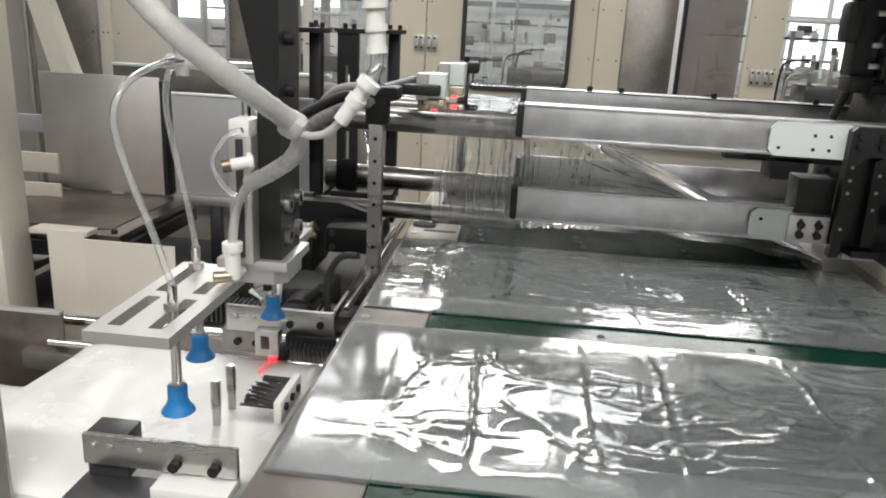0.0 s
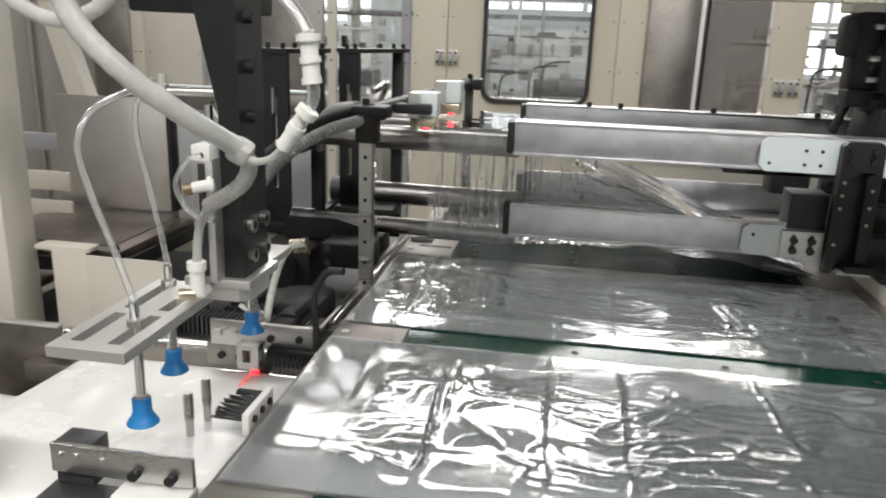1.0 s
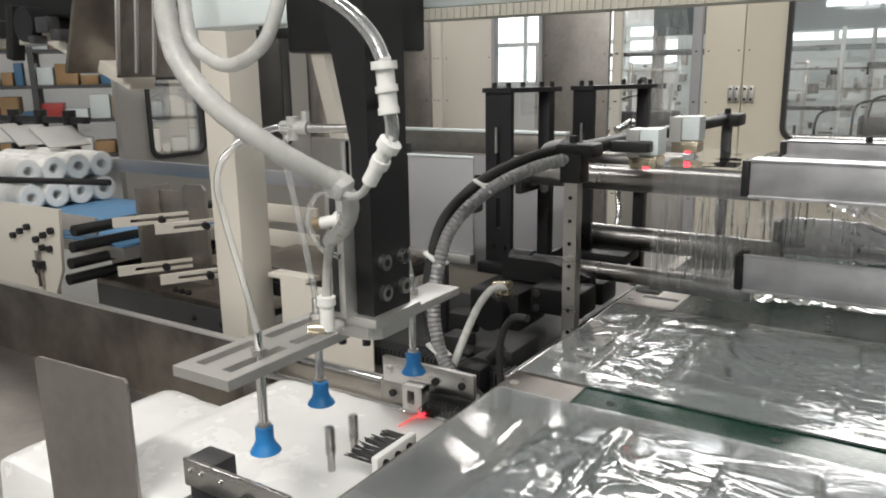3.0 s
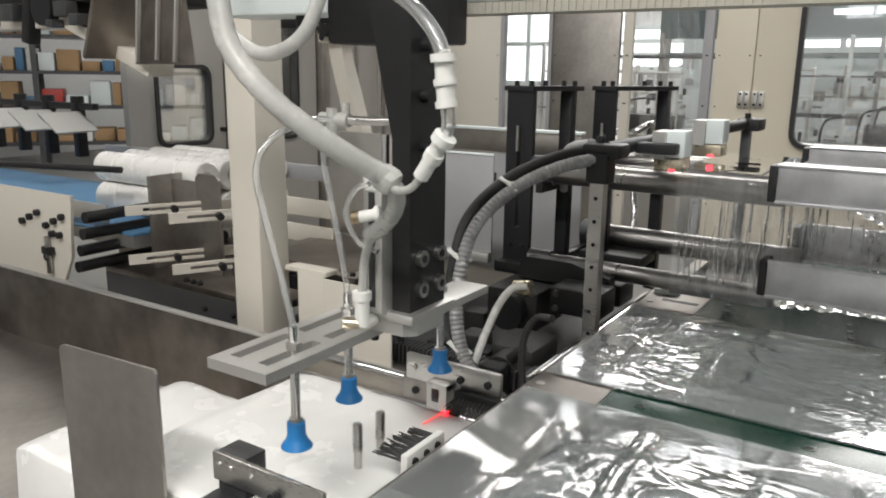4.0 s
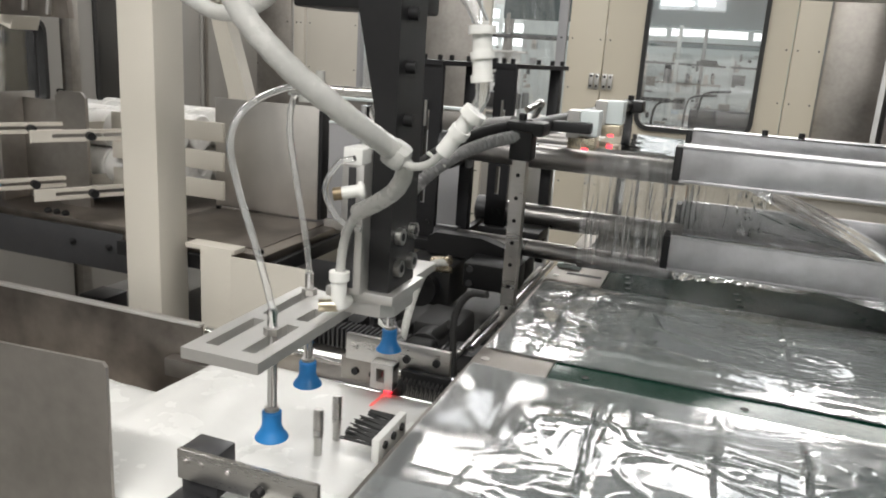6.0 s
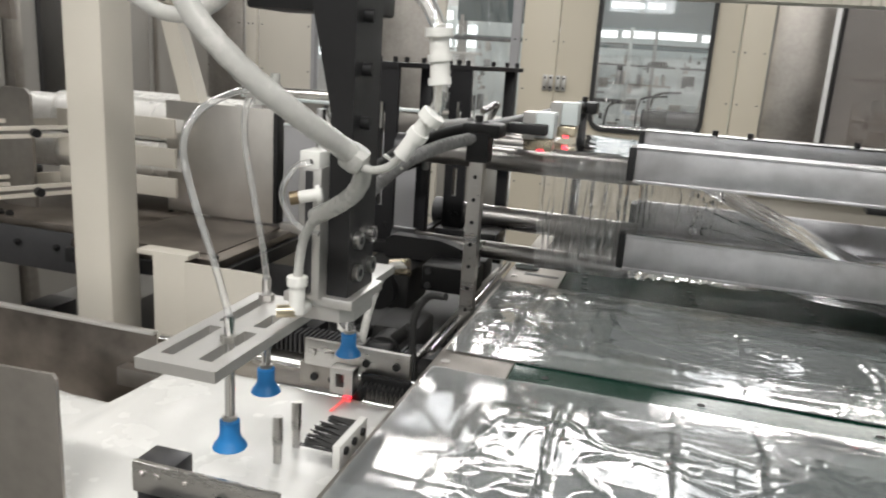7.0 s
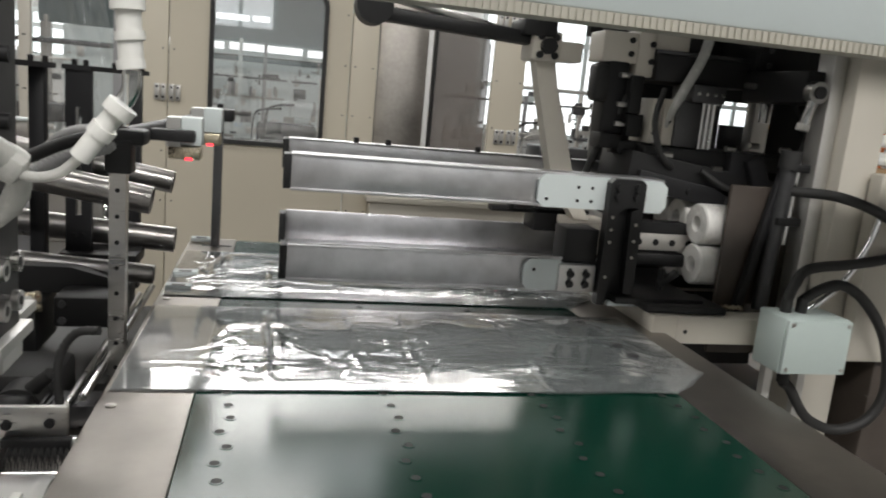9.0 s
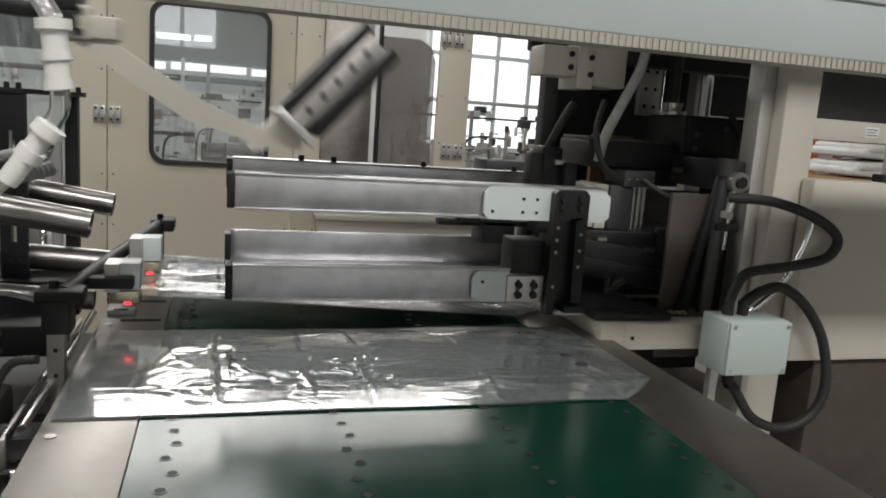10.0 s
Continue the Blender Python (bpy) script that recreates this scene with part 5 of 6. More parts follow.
def bag_body(bm, first, last):
    stations = [(-0.225, 0.921, 1.212, 1.885, 2.328), (-0.10, 0.921, 1.212, 1.885, 2.328), (-0.02, 0.922, 1.210, 1.887, 2.325), (0.06, 0.930, 1.185, 1.90, 2.31), (0.20, 0.935, 1.12, 1.90, 2.30),
                (0.36, 0.936, 1.055, 1.90, 2.30), (0.50, 0.925, 0.99, 1.90, 2.29), (0.62, 0.905, 0.94, 1.90, 2.28), (0.74, 0.893, 0.902, 1.88, 2.27)]
    n, rings = 96, []
    xs = np.linspace(stations[0][0], stations[-1][0], 300)
    cols = list(zip(*stations))
    for x in xs:
        z0, z1, y0, y1 = (float(np.interp(x, cols[0], cols[k])) for k in range(1, 5))
        loose = min(1, max(0, (x + 0.05) / 0.25))
        ring = []
        for k in range(n):
            s = 4 * k / n
            q, f = int(s), s - int(s)
            y, z = ((y0 + (y1 - y0) * f, z0), (y1, z0 + (z1 - z0) * f), (y1 - (y1 - y0) * f, z1), (y0, z1 - (z1 - z0) * f))[q]
            d = (0.0018 + 0.010 * loose) * noise.noise((x * 9 + z * 22 * loose, s * 5.5, 2.2)) + 0.0022 * loose * math.sin(s * 47 + 3 * noise.noise((x * 3, s, 1)))
            if q in (1, 3):
                tight = 1 - loose
                d += 0.009 * tight * math.sin(math.pi * f) ** 0.6 * max(0, 1 - 2.8 * abs(noise.noise((x * 48 + 0.5 * z, z * 3 + q, 4.4)))) ** 1.5
            ey, ez = (0, 1) if q in (0, 2) else (1, 0)
            ring.append(bm.verts.new((x, y + d * ey, max(0.8915, z + d * ez))))
        rings.append(ring)
    for A, C in zip(rings[first:last], rings[first + 1:last + 1]):
        for k in range(n):
            j = (k + 1) % n
            bm.faces.new((A[k], A[j], C[j], C[k]))
    bmesh.ops.delete(bm, geom=[v for v in bm.verts if not v.link_faces], context="VERTS")
    return bm


part("bag_mouth", bag_body(B(), 0, 68), M["mouth"], slv, "taut clear mouth of the bag")
part("bag_tail", bag_body(B(), 68, 299), M["sleeve"], slv, "slack crumpled tail of the bag")

# Ribbons along the pleats; their milky colour stands in for the bright reflected streaks.
random.seed(21)
for k in range(15):
    bmq, x, w = B(), -0.205 + 0.0125 * k + random.uniform(-0.003, 0.003), random.uniform(0.0012, 0.0034)
    z0, z1 = random.uniform(0.955, 0.975), random.uniform(1.06, 1.15)
    rows = []
    for j in range(13):
        f = j / 12
        xx = x + 0.007 * f * f + 0.0015 * math.sin(9 * f + k)
        ww = w * (1.25 - f) * (0.4 + 0.6 * min(1, 6 * f))
        zz, yy = z0 + (z1 - z0) * f, 1.881 - 0.003 * math.sin(math.pi * f)
        rows.append([bmq.verts.new((xx - ww, yy + 0.002, zz)), bmq.verts.new((xx, yy - 0.0015, zz)), bmq.verts.new((xx + ww, yy + 0.002, zz))])
    for A, C in zip(rows, rows[1:]):
        bmq.faces.new((A[0], A[1], C[1], C[0])), bmq.faces.new((A[1], A[2], C[2], C[1]))
    part("pleat", bmq, M["pleat"], slv)

# ---- pack of wrapped rolls ----
PACK = (0.0, 2.1, 0.965)
pk = thing("roll_pack", PACK, "pack of white paper rolls wrapped in clear film", "paper rolls")
R = 0.0535


def paper_roll(bm, x0, x1, y, z):
    n, rings = 30, []
    for r, x in ((0.019, x0 + 0.004), (0.021, x0), (R - 0.004, x0), (R, x0 + 0.004), (R, x1 - 0.004), (R - 0.004, x1), (0.021, x1), (0.019, x1 - 0.004)):
        rings.append([bm.verts.new((x, y + r * math.cos(a), z + r * math.sin(a))) for a in (2 * math.pi * k / n for k in range(n))])
    for k in range(len(rings)):
        A, C = rings[k], rings[(k + 1) % len(rings)]
        for j in range(n):
            bm.faces.new((A[j], A[(j + 1) % n], C[(j + 1) % n], C[j]))
    return bm


for row in range(2):
    for k in range(4):
        for seg in range(5):
            x0 = -0.55 + 0.11 * seg
            part("roll", paper_roll(B(), x0, x0 + 0.108, 2.1 + (k - 1.5) * 0.108, 0.965 + R + row * 0.107), M["paper"], pk)

# ---- pusher arm ----
CARR = (0.10, 2.1, 1.53)
pa = thing("pusher_arm", CARR, "black and cream pusher arm travelling over the guide beams", "pusher arm")
part("joint_block", box(B(), 0.06, 0.14, 2.05, 2.15, 1.50, 1.575, 0.008), M["cream"], pa)
part("upper_arm", obox(B(), (-0.12, 2.1, 1.565), (0.42, 0.06, 0.035), (0, 3, 0), 0.01), M["black"], pa)
part("upper_cover", obox(B(), (-0.15, 2.1, 1.592), (0.30, 0.05, 0.02), (0, 10, 0), 0.008), M["steel"], pa)
part("arm_head", cyl(B(), (-0.34, 2.06, 1.59), (-0.34, 2.14, 1.59), 0.045, seg=24), M["black"], pa)
part("clevis", box(B(), 0.03, 0.12, 2.04, 2.16, 1.56, 1.60, 0.006), M["black"], pa)
part("bracket", box(B(), 0.12, 0.20, 2.06, 2.14, 1.505, 1.555, 0.005), M["cream"], pa)
part("led", box(B(), -0.22, -0.205, 2.068, 2.072, 1.608, 1.612), M["red"], pa, "tiny red indicator")
screws(pa, [(x, 2.05, z) for x in (0.08, 0.12) for z in (1.515, 1.56)], (0, -1, 0), 0.009, 0.006)
part("joint_pin", cyl(B(), (0.10, 2.03, 1.537), (0.10, 2.05, 1.537), 0.02), M["black"], pa)
lk = part("link", prism(B(), [(0.072, 1.54), (0.128, 1.53), (0.145, 1.45), (0.215, 1.23), (0.285, 1.08), (0.262, 1.06), (0.155, 1.22), (0.095, 1.44)], "y", 2.075, 2.125), M["cream"], pa, "cream bent link", pivot=(0.10, 2.1, 1.53))
part("foot_plate", prism(B(), [(0.225, 1.095), (0.345, 1.10), (0.345, 1.02), (0.315, 1.005), (0.28, 1.045), (0.225, 1.075)], "y", 2.03, 2.17), M["cream"], lk)
HINGE = (0.335, 2.1, 1.05)
heads = [part("pusher_frame", slot_plate(B(), 0.345, 0.63, 1.985, 2.215, [(0.40, 0.575, 2.03, 2.17)], 1.086, 1.116), M["black"], lk, "black pusher frame", HINGE),
         part("pusher_rail", box(B(), 0.345, 0.62, 1.985, 2.0, 1.04, 1.085, 0.002), M["plate"], lk, "bright drilled rail", HINGE),
         part("pusher_rail", box(B(), 0.345, 0.62, 2.2, 2.215, 1.04, 1.085, 0.002), M["black"], lk, "", HINGE),
         part("pusher_pad", box(B(), 0.36, 0.635, 1.97, 2.23, 0.998, 1.034, 0.01), M["black"], lk, "dark pusher pad", HINGE),
         part("upright_plate", box(B(), 0.332, 0.352, 1.96, 2.24, 0.995, 1.112, 0.004), M["alu"], lk, "", HINGE)]
for k in range(5):
    heads.append(part("rail_hole", cyl(B(), (0.39 + 0.048 * k, 1.984, 1.062), (0.39 + 0.048 * k, 1.986, 1.062), 0.009, seg=14), M["black"], lk, "", HINGE))

# ---- sealing station ----
SEAL = (1.25, 2.25, 1.35)
sa = thing("sealing_press", SEAL, "heavy black upper sealing head with tie rods", "sealing head")
part("crossbeam", box(B(), 0.93, 1.22, 2.08, 2.28, 1.452, 1.525, 0.006), M["black"], sa)
part("crossbeam_web", box(B(), 0.93, 1.22, 2.088, 2.26, 1.525, 1.535, 0.002), M["darkgrey"], sa)
part("end_block", box(B(), 1.205, 1.452, 2.06, 2.26, 1.462, 1.612, 0.006), M["black"], sa)
part("end_cheek", box(B(), 1.372, 1.458, 2.05, 2.20, 1.15, 1.47, 0.006), M["black"], sa)
part("end_cover", box(B(), 1.215, 1.36, 2.05, 2.062, 1.50, 1.605, 0.004), M["blackpaint"], sa)
part("post", box(B(), 0.80, 0.865, 2.10, 2.18, 1.30, 1.50, 0.010), M["blackpaint"], sa)
part("post_cap", box(B(), 0.765, 0.81, 2.09, 2.15, 1.385, 1.485, 0.014), M["rubber"], sa)
for z in (1.452, 1.376, 1.325):
    part("steel_clip", box(B(), 0.835, 0.868, 2.085, 2.102, z, z + 0.013, 0.002), M["steel"], sa)
for x, z, w, h in ((0.878, 1.41, 0.018, 0.05), (0.885, 1.33, 0.022, 0.03), (0.82, 1.285, 0.03, 0.02), (0.87, 1.27, 0.028, 0.018)):
    part("valve_block", box(B(), x - w, x + w, 2.07, 2.14, z - h, z + h, 0.004), M["black"], sa)
part("cover_box", box(B(), 0.918, 0.948, 2.05, 2.17, 1.288, 1.405, 0.003), M["cream"], sa, "cream cover box")
part("cover_lid", box(B(), 0.951, 0.985, 2.048, 2.17, 1.285, 1.407, 0.003), M["cream"], sa, "cream cover lid")
screws(sa, [(0.93, 2.05, 1.315), (0.93, 2.05, 1.38), (0.97, 2.048, 1.35)], (0, -1, 0), 0.006, 0.003)
part("motor", box(B(), 0.985, 1.06, 2.04, 2.16, 1.282, 1.408, 0.008), M["darkgrey"], sa, "dark satin motor body")
part("motor_flange", box(B(), 1.02, 1.115, 2.03, 2.15, 1.405, 1.45, 0.004), M["darkgrey"], sa)
screws(sa, [(1.035 + 0.024 * k, 2.03, 1.428) for k in range(4)], (0, -1, 0), 0.005, 0.003, M["steel"])
for rx in (1.082, 1.098, 1.114):
    part("guide_rod", cyl(B(), (rx, 2.08, 1.27), (rx, 2.08, 1.41), 0.006), M["chrome"], sa)
part("rear_guide_rod", cyl(B(), (1.16, 2.2, 1.27), (1.16, 2.2, 1.46), 0.016), M["darkgrey"], sa)
part("jaw_top", box(B(), 0.90, 1.375, 2.03, 2.24, 1.235, 1.282, 0.006), M["black"], sa)
part("jaw", obox(B(), (1.10, 2.10, 1.195), (0.50, 0.20, 0.085), (0, 7, 0), 0.006), M["black"], sa)
part("jaw_plate", obox(B(), (1.07, 1.99, 1.165), (0.40, 0.02, 0.05), (0, 9, 0), 0.003), M["blackpaint"], sa)
part("jaw_arm", obox(B(), (1.23, 2.0, 1.20), (0.05, 0.05, 0.16), (0, -24, 0), 0.006), M["blackpaint"], sa)
part("jaw_step", box(B(), 1.14, 1.22, 2.0, 2.05, 1.17, 1.285, 0.004), M["blackpaint"], sa)
for x, z in ((1.105, 1.235), (0.955, 1.262), (1.135, 1.292), (1.205, 1.305), (1.30, 1.30), (1.165, 1.46), (1.34, 1.255)):
    part("steel_fitting", cyl(B(), (x - 0.014, 2.005, z), (x + 0.014, 2.005, z), 0.008, seg=6), M["steel"], sa, "bright hexagonal fitting")
screws(sa, [(1.02, 1.98, 1.172), (1.13, 1.98, 1.155), (1.22, 1.98, 1.14)], (0, -1, 0), 0.009, 0.006)
screws(sa, [(1.24, 2.05, 1.56), (1.24, 2.05, 1.52), (1.335, 2.05, 1.58), (1.40, 2.05, 1.36), (1.40, 2.05, 1.28)], (0, -1, 0), 0.008, 0.005, M["darkgrey"])
part("flange_disc", cyl(B(), (1.21, 2.14, 1.612), (1.21, 2.14, 1.622), 0.04, seg=28), M["steel"], sa)
part("ram", cyl(B(), (1.21, 2.14, 1.622), (1.21, 2.14, 1.78), 0.017, seg=20), M["black"], sa)
part("ram_collar", cyl(B(), (1.21, 2.14, 1.622), (1.21, 2.14, 1.645), 0.024, 0.03, seg=24), M["steel"], sa)
rn = part("rod_end", cyl(B(), (1.190, 1.80, 1.37), (1.203, 1.80, 1.425), 0.0125), M["chrome"], sa, "bright rod end with an eye")
part("eye", pipe(B(), (1.209, 1.787, 1.448), (1.209, 1.813, 1.448), 0.026, 0.011), M["steel"], rn)
part("eye_bolt", cyl(B(), (1.209, 1.78, 1.448), (1.209, 1.84, 1.448), 0.015), M["black"], rn)
part("lock_nut", cyl(B(), (1.187, 1.80, 1.356), (1.190, 1.80, 1.372), 0.017, seg=6), M["steel"], rn)
part("eye_arm", box(B(), 1.19, 1.28, 1.815, 2.08, 1.42, 1.50, 0.006), M["black"], sa)

ss = thing("sealing_stand", (1.2, 2.3, 0.9), "dark lower sealing stand with plates and a cylinder", "sealing stand")
part("back_plate", box(B(), 0.95, 1.56, 2.42, 2.46, 0.62, 1.20, 0.004), M["brown"], ss, "brown tinted back cover")
part("lower_jaw", box(B(), 0.96, 1.40, 2.14, 2.40, 0.86, 0.905, 0.006), M["black"], ss)
part("jaw_edge", box(B(), 0.96, 1.40, 2.136, 2.14, 0.897, 0.905), M["steel"], ss, "bright jaw edge")
part("brown_plate", box(B(), 1.08, 1.22, 2.36, 2.38, 1.22, 1.37, 0.003), M["card"], ss, "brown insulating plate")
part("rail", cyl(B(), (0.84, 2.02, 1.075), (1.16, 2.12, 1.0), 0.005), M["chrome"], ss)
part("slide_bar", obox(B(), (1.0, 2.09, 1.02), (0.34, 0.05, 0.03), (0, 10, 12), 0.003), M["black"], ss)
part("cylinder", cyl(B(), (1.180, 1.835, 0.93), (1.197, 1.835, 1.30), 0.019, seg=20), M["darkgrey"], ss, "dark satin air cylinder")
part("cylinder_tube", cyl(B(), (1.214, 1.832, 1.10), (1.222, 1.832, 1.31), 0.008, seg=12), M["chrome"], ss)
part("cylinder_cap", cyl(B(), (1.196, 1.835, 1.29), (1.198, 1.835, 1.335), 0.026, seg=20), M["rubber"], ss)
part("clip", box(B(), 1.175, 1.262, 1.81, 1.845, 1.15, 1.17, 0.003), M["black"], ss)
part("clip", box(B(), 1.19, 1.272, 1.81, 1.845, 1.285, 1.305, 0.003), M["black"], ss)
part("drilled_bar", box(B(), 0.84, 1.06, 2.30, 2.34, 1.03, 1.085, 0.004), M["darkgrey"], ss)
screws(ss, [(0.865 + 0.05 * k, 2.30, 1.06) for k in range(4)], (0, -1, 0), 0.009, 0.004)
part("frame", box(B(), 0.90, 1.55, 2.1, 2.5, 0.0, 0.60, 0.01), M["darkgrey"], ss)
part("front_plate", box(B(), 1.068, 1.275, 1.862, 1.876, 0.80, 1.24, 0.004), M["brown"], ss, "dark brown front cover")
screws(ss, [(1.20, 1.862, z) for z in (0.97, 1.05)], (0, -1, 0), 0.008, 0.006, M["darkgrey"])
part("strut", obox(B(), (1.155, 1.845, 1.10), (0.022, 0.02, 0.38), (0, 11, 0), 0.004), M["blackpaint"], ss)
part("lower_block", box(B(), 1.02, 1.30, 2.0, 2.1, 0.72, 0.86, 0.006), M["black"], ss)
part("air_fitting", cyl(B(), (1.065, 1.82, 0.936), (1.12, 1.82, 0.934), 0.006), M["brass"], ss)
part("rear_column", box(B(), 0.935, 0.985, 2.44, 2.49, 1.2, 1.75, 0.003), M["darkgrey"], ss)
part("rear_column", box(B(), 1.48, 1.54, 2.44, 2.49, 1.2, 1.75, 0.003), M["alu"], ss)
rl = part("slotted_rail", box(B(), 1.245, 1.325, 2.40, 2.42, 1.44, 1.74, 0.003), M["alu"], ss, "pale drilled slide rail")
for k in range(5):
    for x in (1.268, 1.302):
        part("rail_hole", cyl(B(), (x, 2.402, 1.47 + 0.055 * k), (x, 2.3985, 1.47 + 0.055 * k), 0.006, seg=10), M["black"], rl)
part("bright_rod", cyl(B(), (1.425, 2.30, 1.40), (1.425, 2.30, 1.75), 0.019, seg=20), M["chrome"], ss)
for x0, x1, z0, z1 in ((0.99, 1.43, 1.202, 1.76), (1.434, 1.90, 1.462, 1.76), (1.434, 1.90, 1.202, 1.384)):
    part("rear_sheet", box(B(), x0, x1, 2.56, 2.57, z0, z1, 0.003), M["blackpaint"], ss)
part("tie_beam", box(B(), 0.90, 1.56, 2.50, 2.54, 1.62, 1.70, 0.004), M["black"], ss)
ov = thing("carrier_block", (0.95, 2.1, 1.5), "cream carrier block with a black plate above the beams", "carrier block")
part("block", box(B(), 0.93, 1.04, 2.12, 2.25, 1.50, 1.66, 0.006), M["cream"], ov)
part("arm_block", box(B(), 0.78, 0.88, 2.10, 2.20, 1.52, 1.60, 0.006), M["cream"], ov)
part("clamp_plate", box(B(), 0.88, 0.93, 2.10, 2.22, 1.49, 1.61, 0.004), M["cream"], ov)
part("rail", box(B(), 1.0, 1.6, 2.25, 2.32, 1.58, 1.66, 0.006), M["black"], ov)
screws(ov, [(0.86, 2.10, 1.545), (0.86, 2.10, 1.58), (0.92, 2.10, 1.53), (0.92, 2.10, 1.575)], (0, -1, 0), 0.008, 0.005)
mh = hose("milky_air_hose", [(1.08, 2.08, 1.68), (1.05, 2.06, 1.56), (1.0, 2.05, 1.46), (0.965, 2.06, 1.37), (0.96, 2.08, 1.30)], 0.014, M["milkhose"], "milky air hose hanging to the sealing head")
hose("black_cable", [(0.93, 2.02, 1.46), (0.90, 1.99, 1.38), (0.92, 1.98, 1.30), (0.97, 2.0, 1.26)], 0.008, M["rubber"], "thin black cable on the sealing press")
hose("black_cable", [(1.30, 2.0, 1.46), (1.34, 1.98, 1.38), (1.32, 1.98, 1.28), (1.36, 2.0, 1.22)], 0.008, M["rubber"], "thin black cable on the sealing press")
hose("black_cable", [(1.05, 1.99, 1.26), (1.12, 1.97, 1.22), (1.22, 1.98, 1.20), (1.33, 2.0, 1.22)], 0.008, M["rubber"], "thin black cable on the sealing press")
hc2 = hose("black_cable", [(0.80, 2.16, 1.22), (0.82, 2.14, 1.30), (0.86, 2.10, 1.42), (0.88, 2.10, 1.45)], 0.011, M["rubber"], "black cable beside the beams")

rp = thing("frame_post", (1.32, 1.9, 0), "cream machine frame post with a grey rail", "frame post", "frame posts")
part("post", box(B(), 1.278, 1.376, 1.75, 1.865, 0, 2.2, 0.004), M["cream"], rp)
part("grey_rail", box(B(), 1.238, 1.276, 1.79, 1.85, 0.86, 1.69, 0.004), M["alu"], rp)
part("lower_rail", box(B(), 1.378, 2.6, 1.78, 1.86, 1.398, 1.452, 0.004), M["cream"], rp)
part("upper_panel", box(B(), 1.378, 2.6, 1.80, 1.83, 1.453, 1.60, 0.003), M["darkgrey"], rp)
part("label", box(B(), 1.555, 1.60, 1.7775, 1.78, 1.412, 1.44, 0.0005), M["plastic"], rp, "small white label with dark printed bars")
for k in range(3):
    part("label_bar", box(B(), 1.561, 1.594 - 0.006 * (k % 2), 1.7768, 1.7775, 1.418 + 0.007 * k, 1.420 + 0.007 * k), M["darkgrey"], rp)
ce = thing("control_cabinet", (1.6, 1.8, 0), "plain cream control cabinet beside the machine", "cabinet")
part("body", box(B(), 1.352, 2.4, 1.70, 1.745, 0.837, 1.303, 0.008), M["cream"], ce)
part("lower_body", box(B(), 1.455, 2.4, 1.72, 1.90, 0.0, 0.833, 0.006), M["brown"], ce, "dark brown lower cover")
part("top_latch", box(B(), 1.56, 1.63, 1.70, 1.74, 1.303, 1.323, 0.004), M["rubber"], ce)
c1 = hose("black_cable", [(1.125, 1.66, 1.0), (1.140, 1.665, 1.035), (1.176, 1.67, 1.073), (1.294, 1.67, 1.09), (1.39, 1.67, 1.111), (1.42, 1.67, 1.151), (1.393, 1.67, 1.186), (1.32, 1.68, 1.221), (1.25, 1.72, 1.241), (1.174, 1.78, 1.241)], 0.0125, M["rubber"], "thick black cable looping from the junction box")
c2 = hose("black_cable", [(1.165, 1.66, 1.0), (1.207, 1.655, 1.031), (1.261, 1.65, 1.041), (1.335, 1.65, 0.996), (1.402, 1.65, 0.909), (1.432, 1.65, 0.79), (1.404, 1.655, 0.708), (1.324, 1.66, 0.677), (1.235, 1.66, 0.708), (1.174, 1.66, 0.783), (1.15, 1.66, 0.80)], 0.0125, M["rubber"], "thick black cable looping under the junction box")
c3 = hose("metal_conduit", [(1.20, 1.70, 0.955), (1.234, 1.688, 0.99), (1.291, 1.686, 1.049), (1.336, 1.686, 1.137), (1.357, 1.688, 1.21)], 0.009, M["chrome"], "thin shiny metal conduit", 0.0015)
sbx = thing("red_sensor", (0.62, 2.2, 1.12), "small black sensor with a red indicator between the beams", "sensor")
part("body", box(B(), 0.60, 0.66, 2.16, 2.22, 1.105, 1.135, 0.004), M["black"], sbx)
part("indicator", box(B(), 0.618, 0.632, 2.157, 2.16, 1.118, 1.126), M["red"], sbx, "red indicator light")
part("bracket", box(B(), 0.55, 0.90, 2.20, 2.24, 1.09, 1.105, 0.002), M["black"], sbx)
part("block", box(B(), 0.68, 0.78, 2.2, 2.30, 1.04, 1.105, 0.004), M["black"], sbx)

# ---- infeed side ----
tr = thing("side_trough", (-1.4, 1.32, 0.5), "long brushed steel side sheet beside the bag stack", "sheet guard")
part("sheet", box(B(), -2.6, -0.875, 1.31, 1.314, 0.62, 0.836, 0.001), M["stain"], tr)
part("folded_edge", box(B(), -2.6, -0.875, 1.30, 1.318, 0.832, 0.838, 0.001), M["alu"], tr)
part("floor_sheet", box(B(), -2.6, -0.60, 0.8, 1.31, 0.615, 0.62), M["sheet"], tr)
part("stand", box(B(), -2.4, -1.3, 0.86, 1.25, 0.0, 0.61, 0.01), M["cream"], tr)
ps = thing("frame_post", (-1.1, 1.45, 0), "square cream machine frame post", "frame post", "frame posts")
part("post", box(B(), -1.145, -1.052, 1.40, 1.495, 0, 2.2, 0.004), M["cream"], ps)
cp = thing("cream_guard", (-0.85, 1.45, 0.5), "cream sheet metal guard with a slot below the tray", "guard")
part("sheet", box(B(), -0.905, -0.706, 1.45, 1.456, 0.55, 0.943, 0.002), M["cream"], cp)
part("side_sheet", box(B(), -0.99, -0.907, 1.4565, 1.4605, 0.55, 0.952, 0.002), M["cream"], cp)
part("tab", box(B(), -1.03, -0.90, 1.457, 1.50, 0.945, 0.956, 0.001), M["cream"], cp)
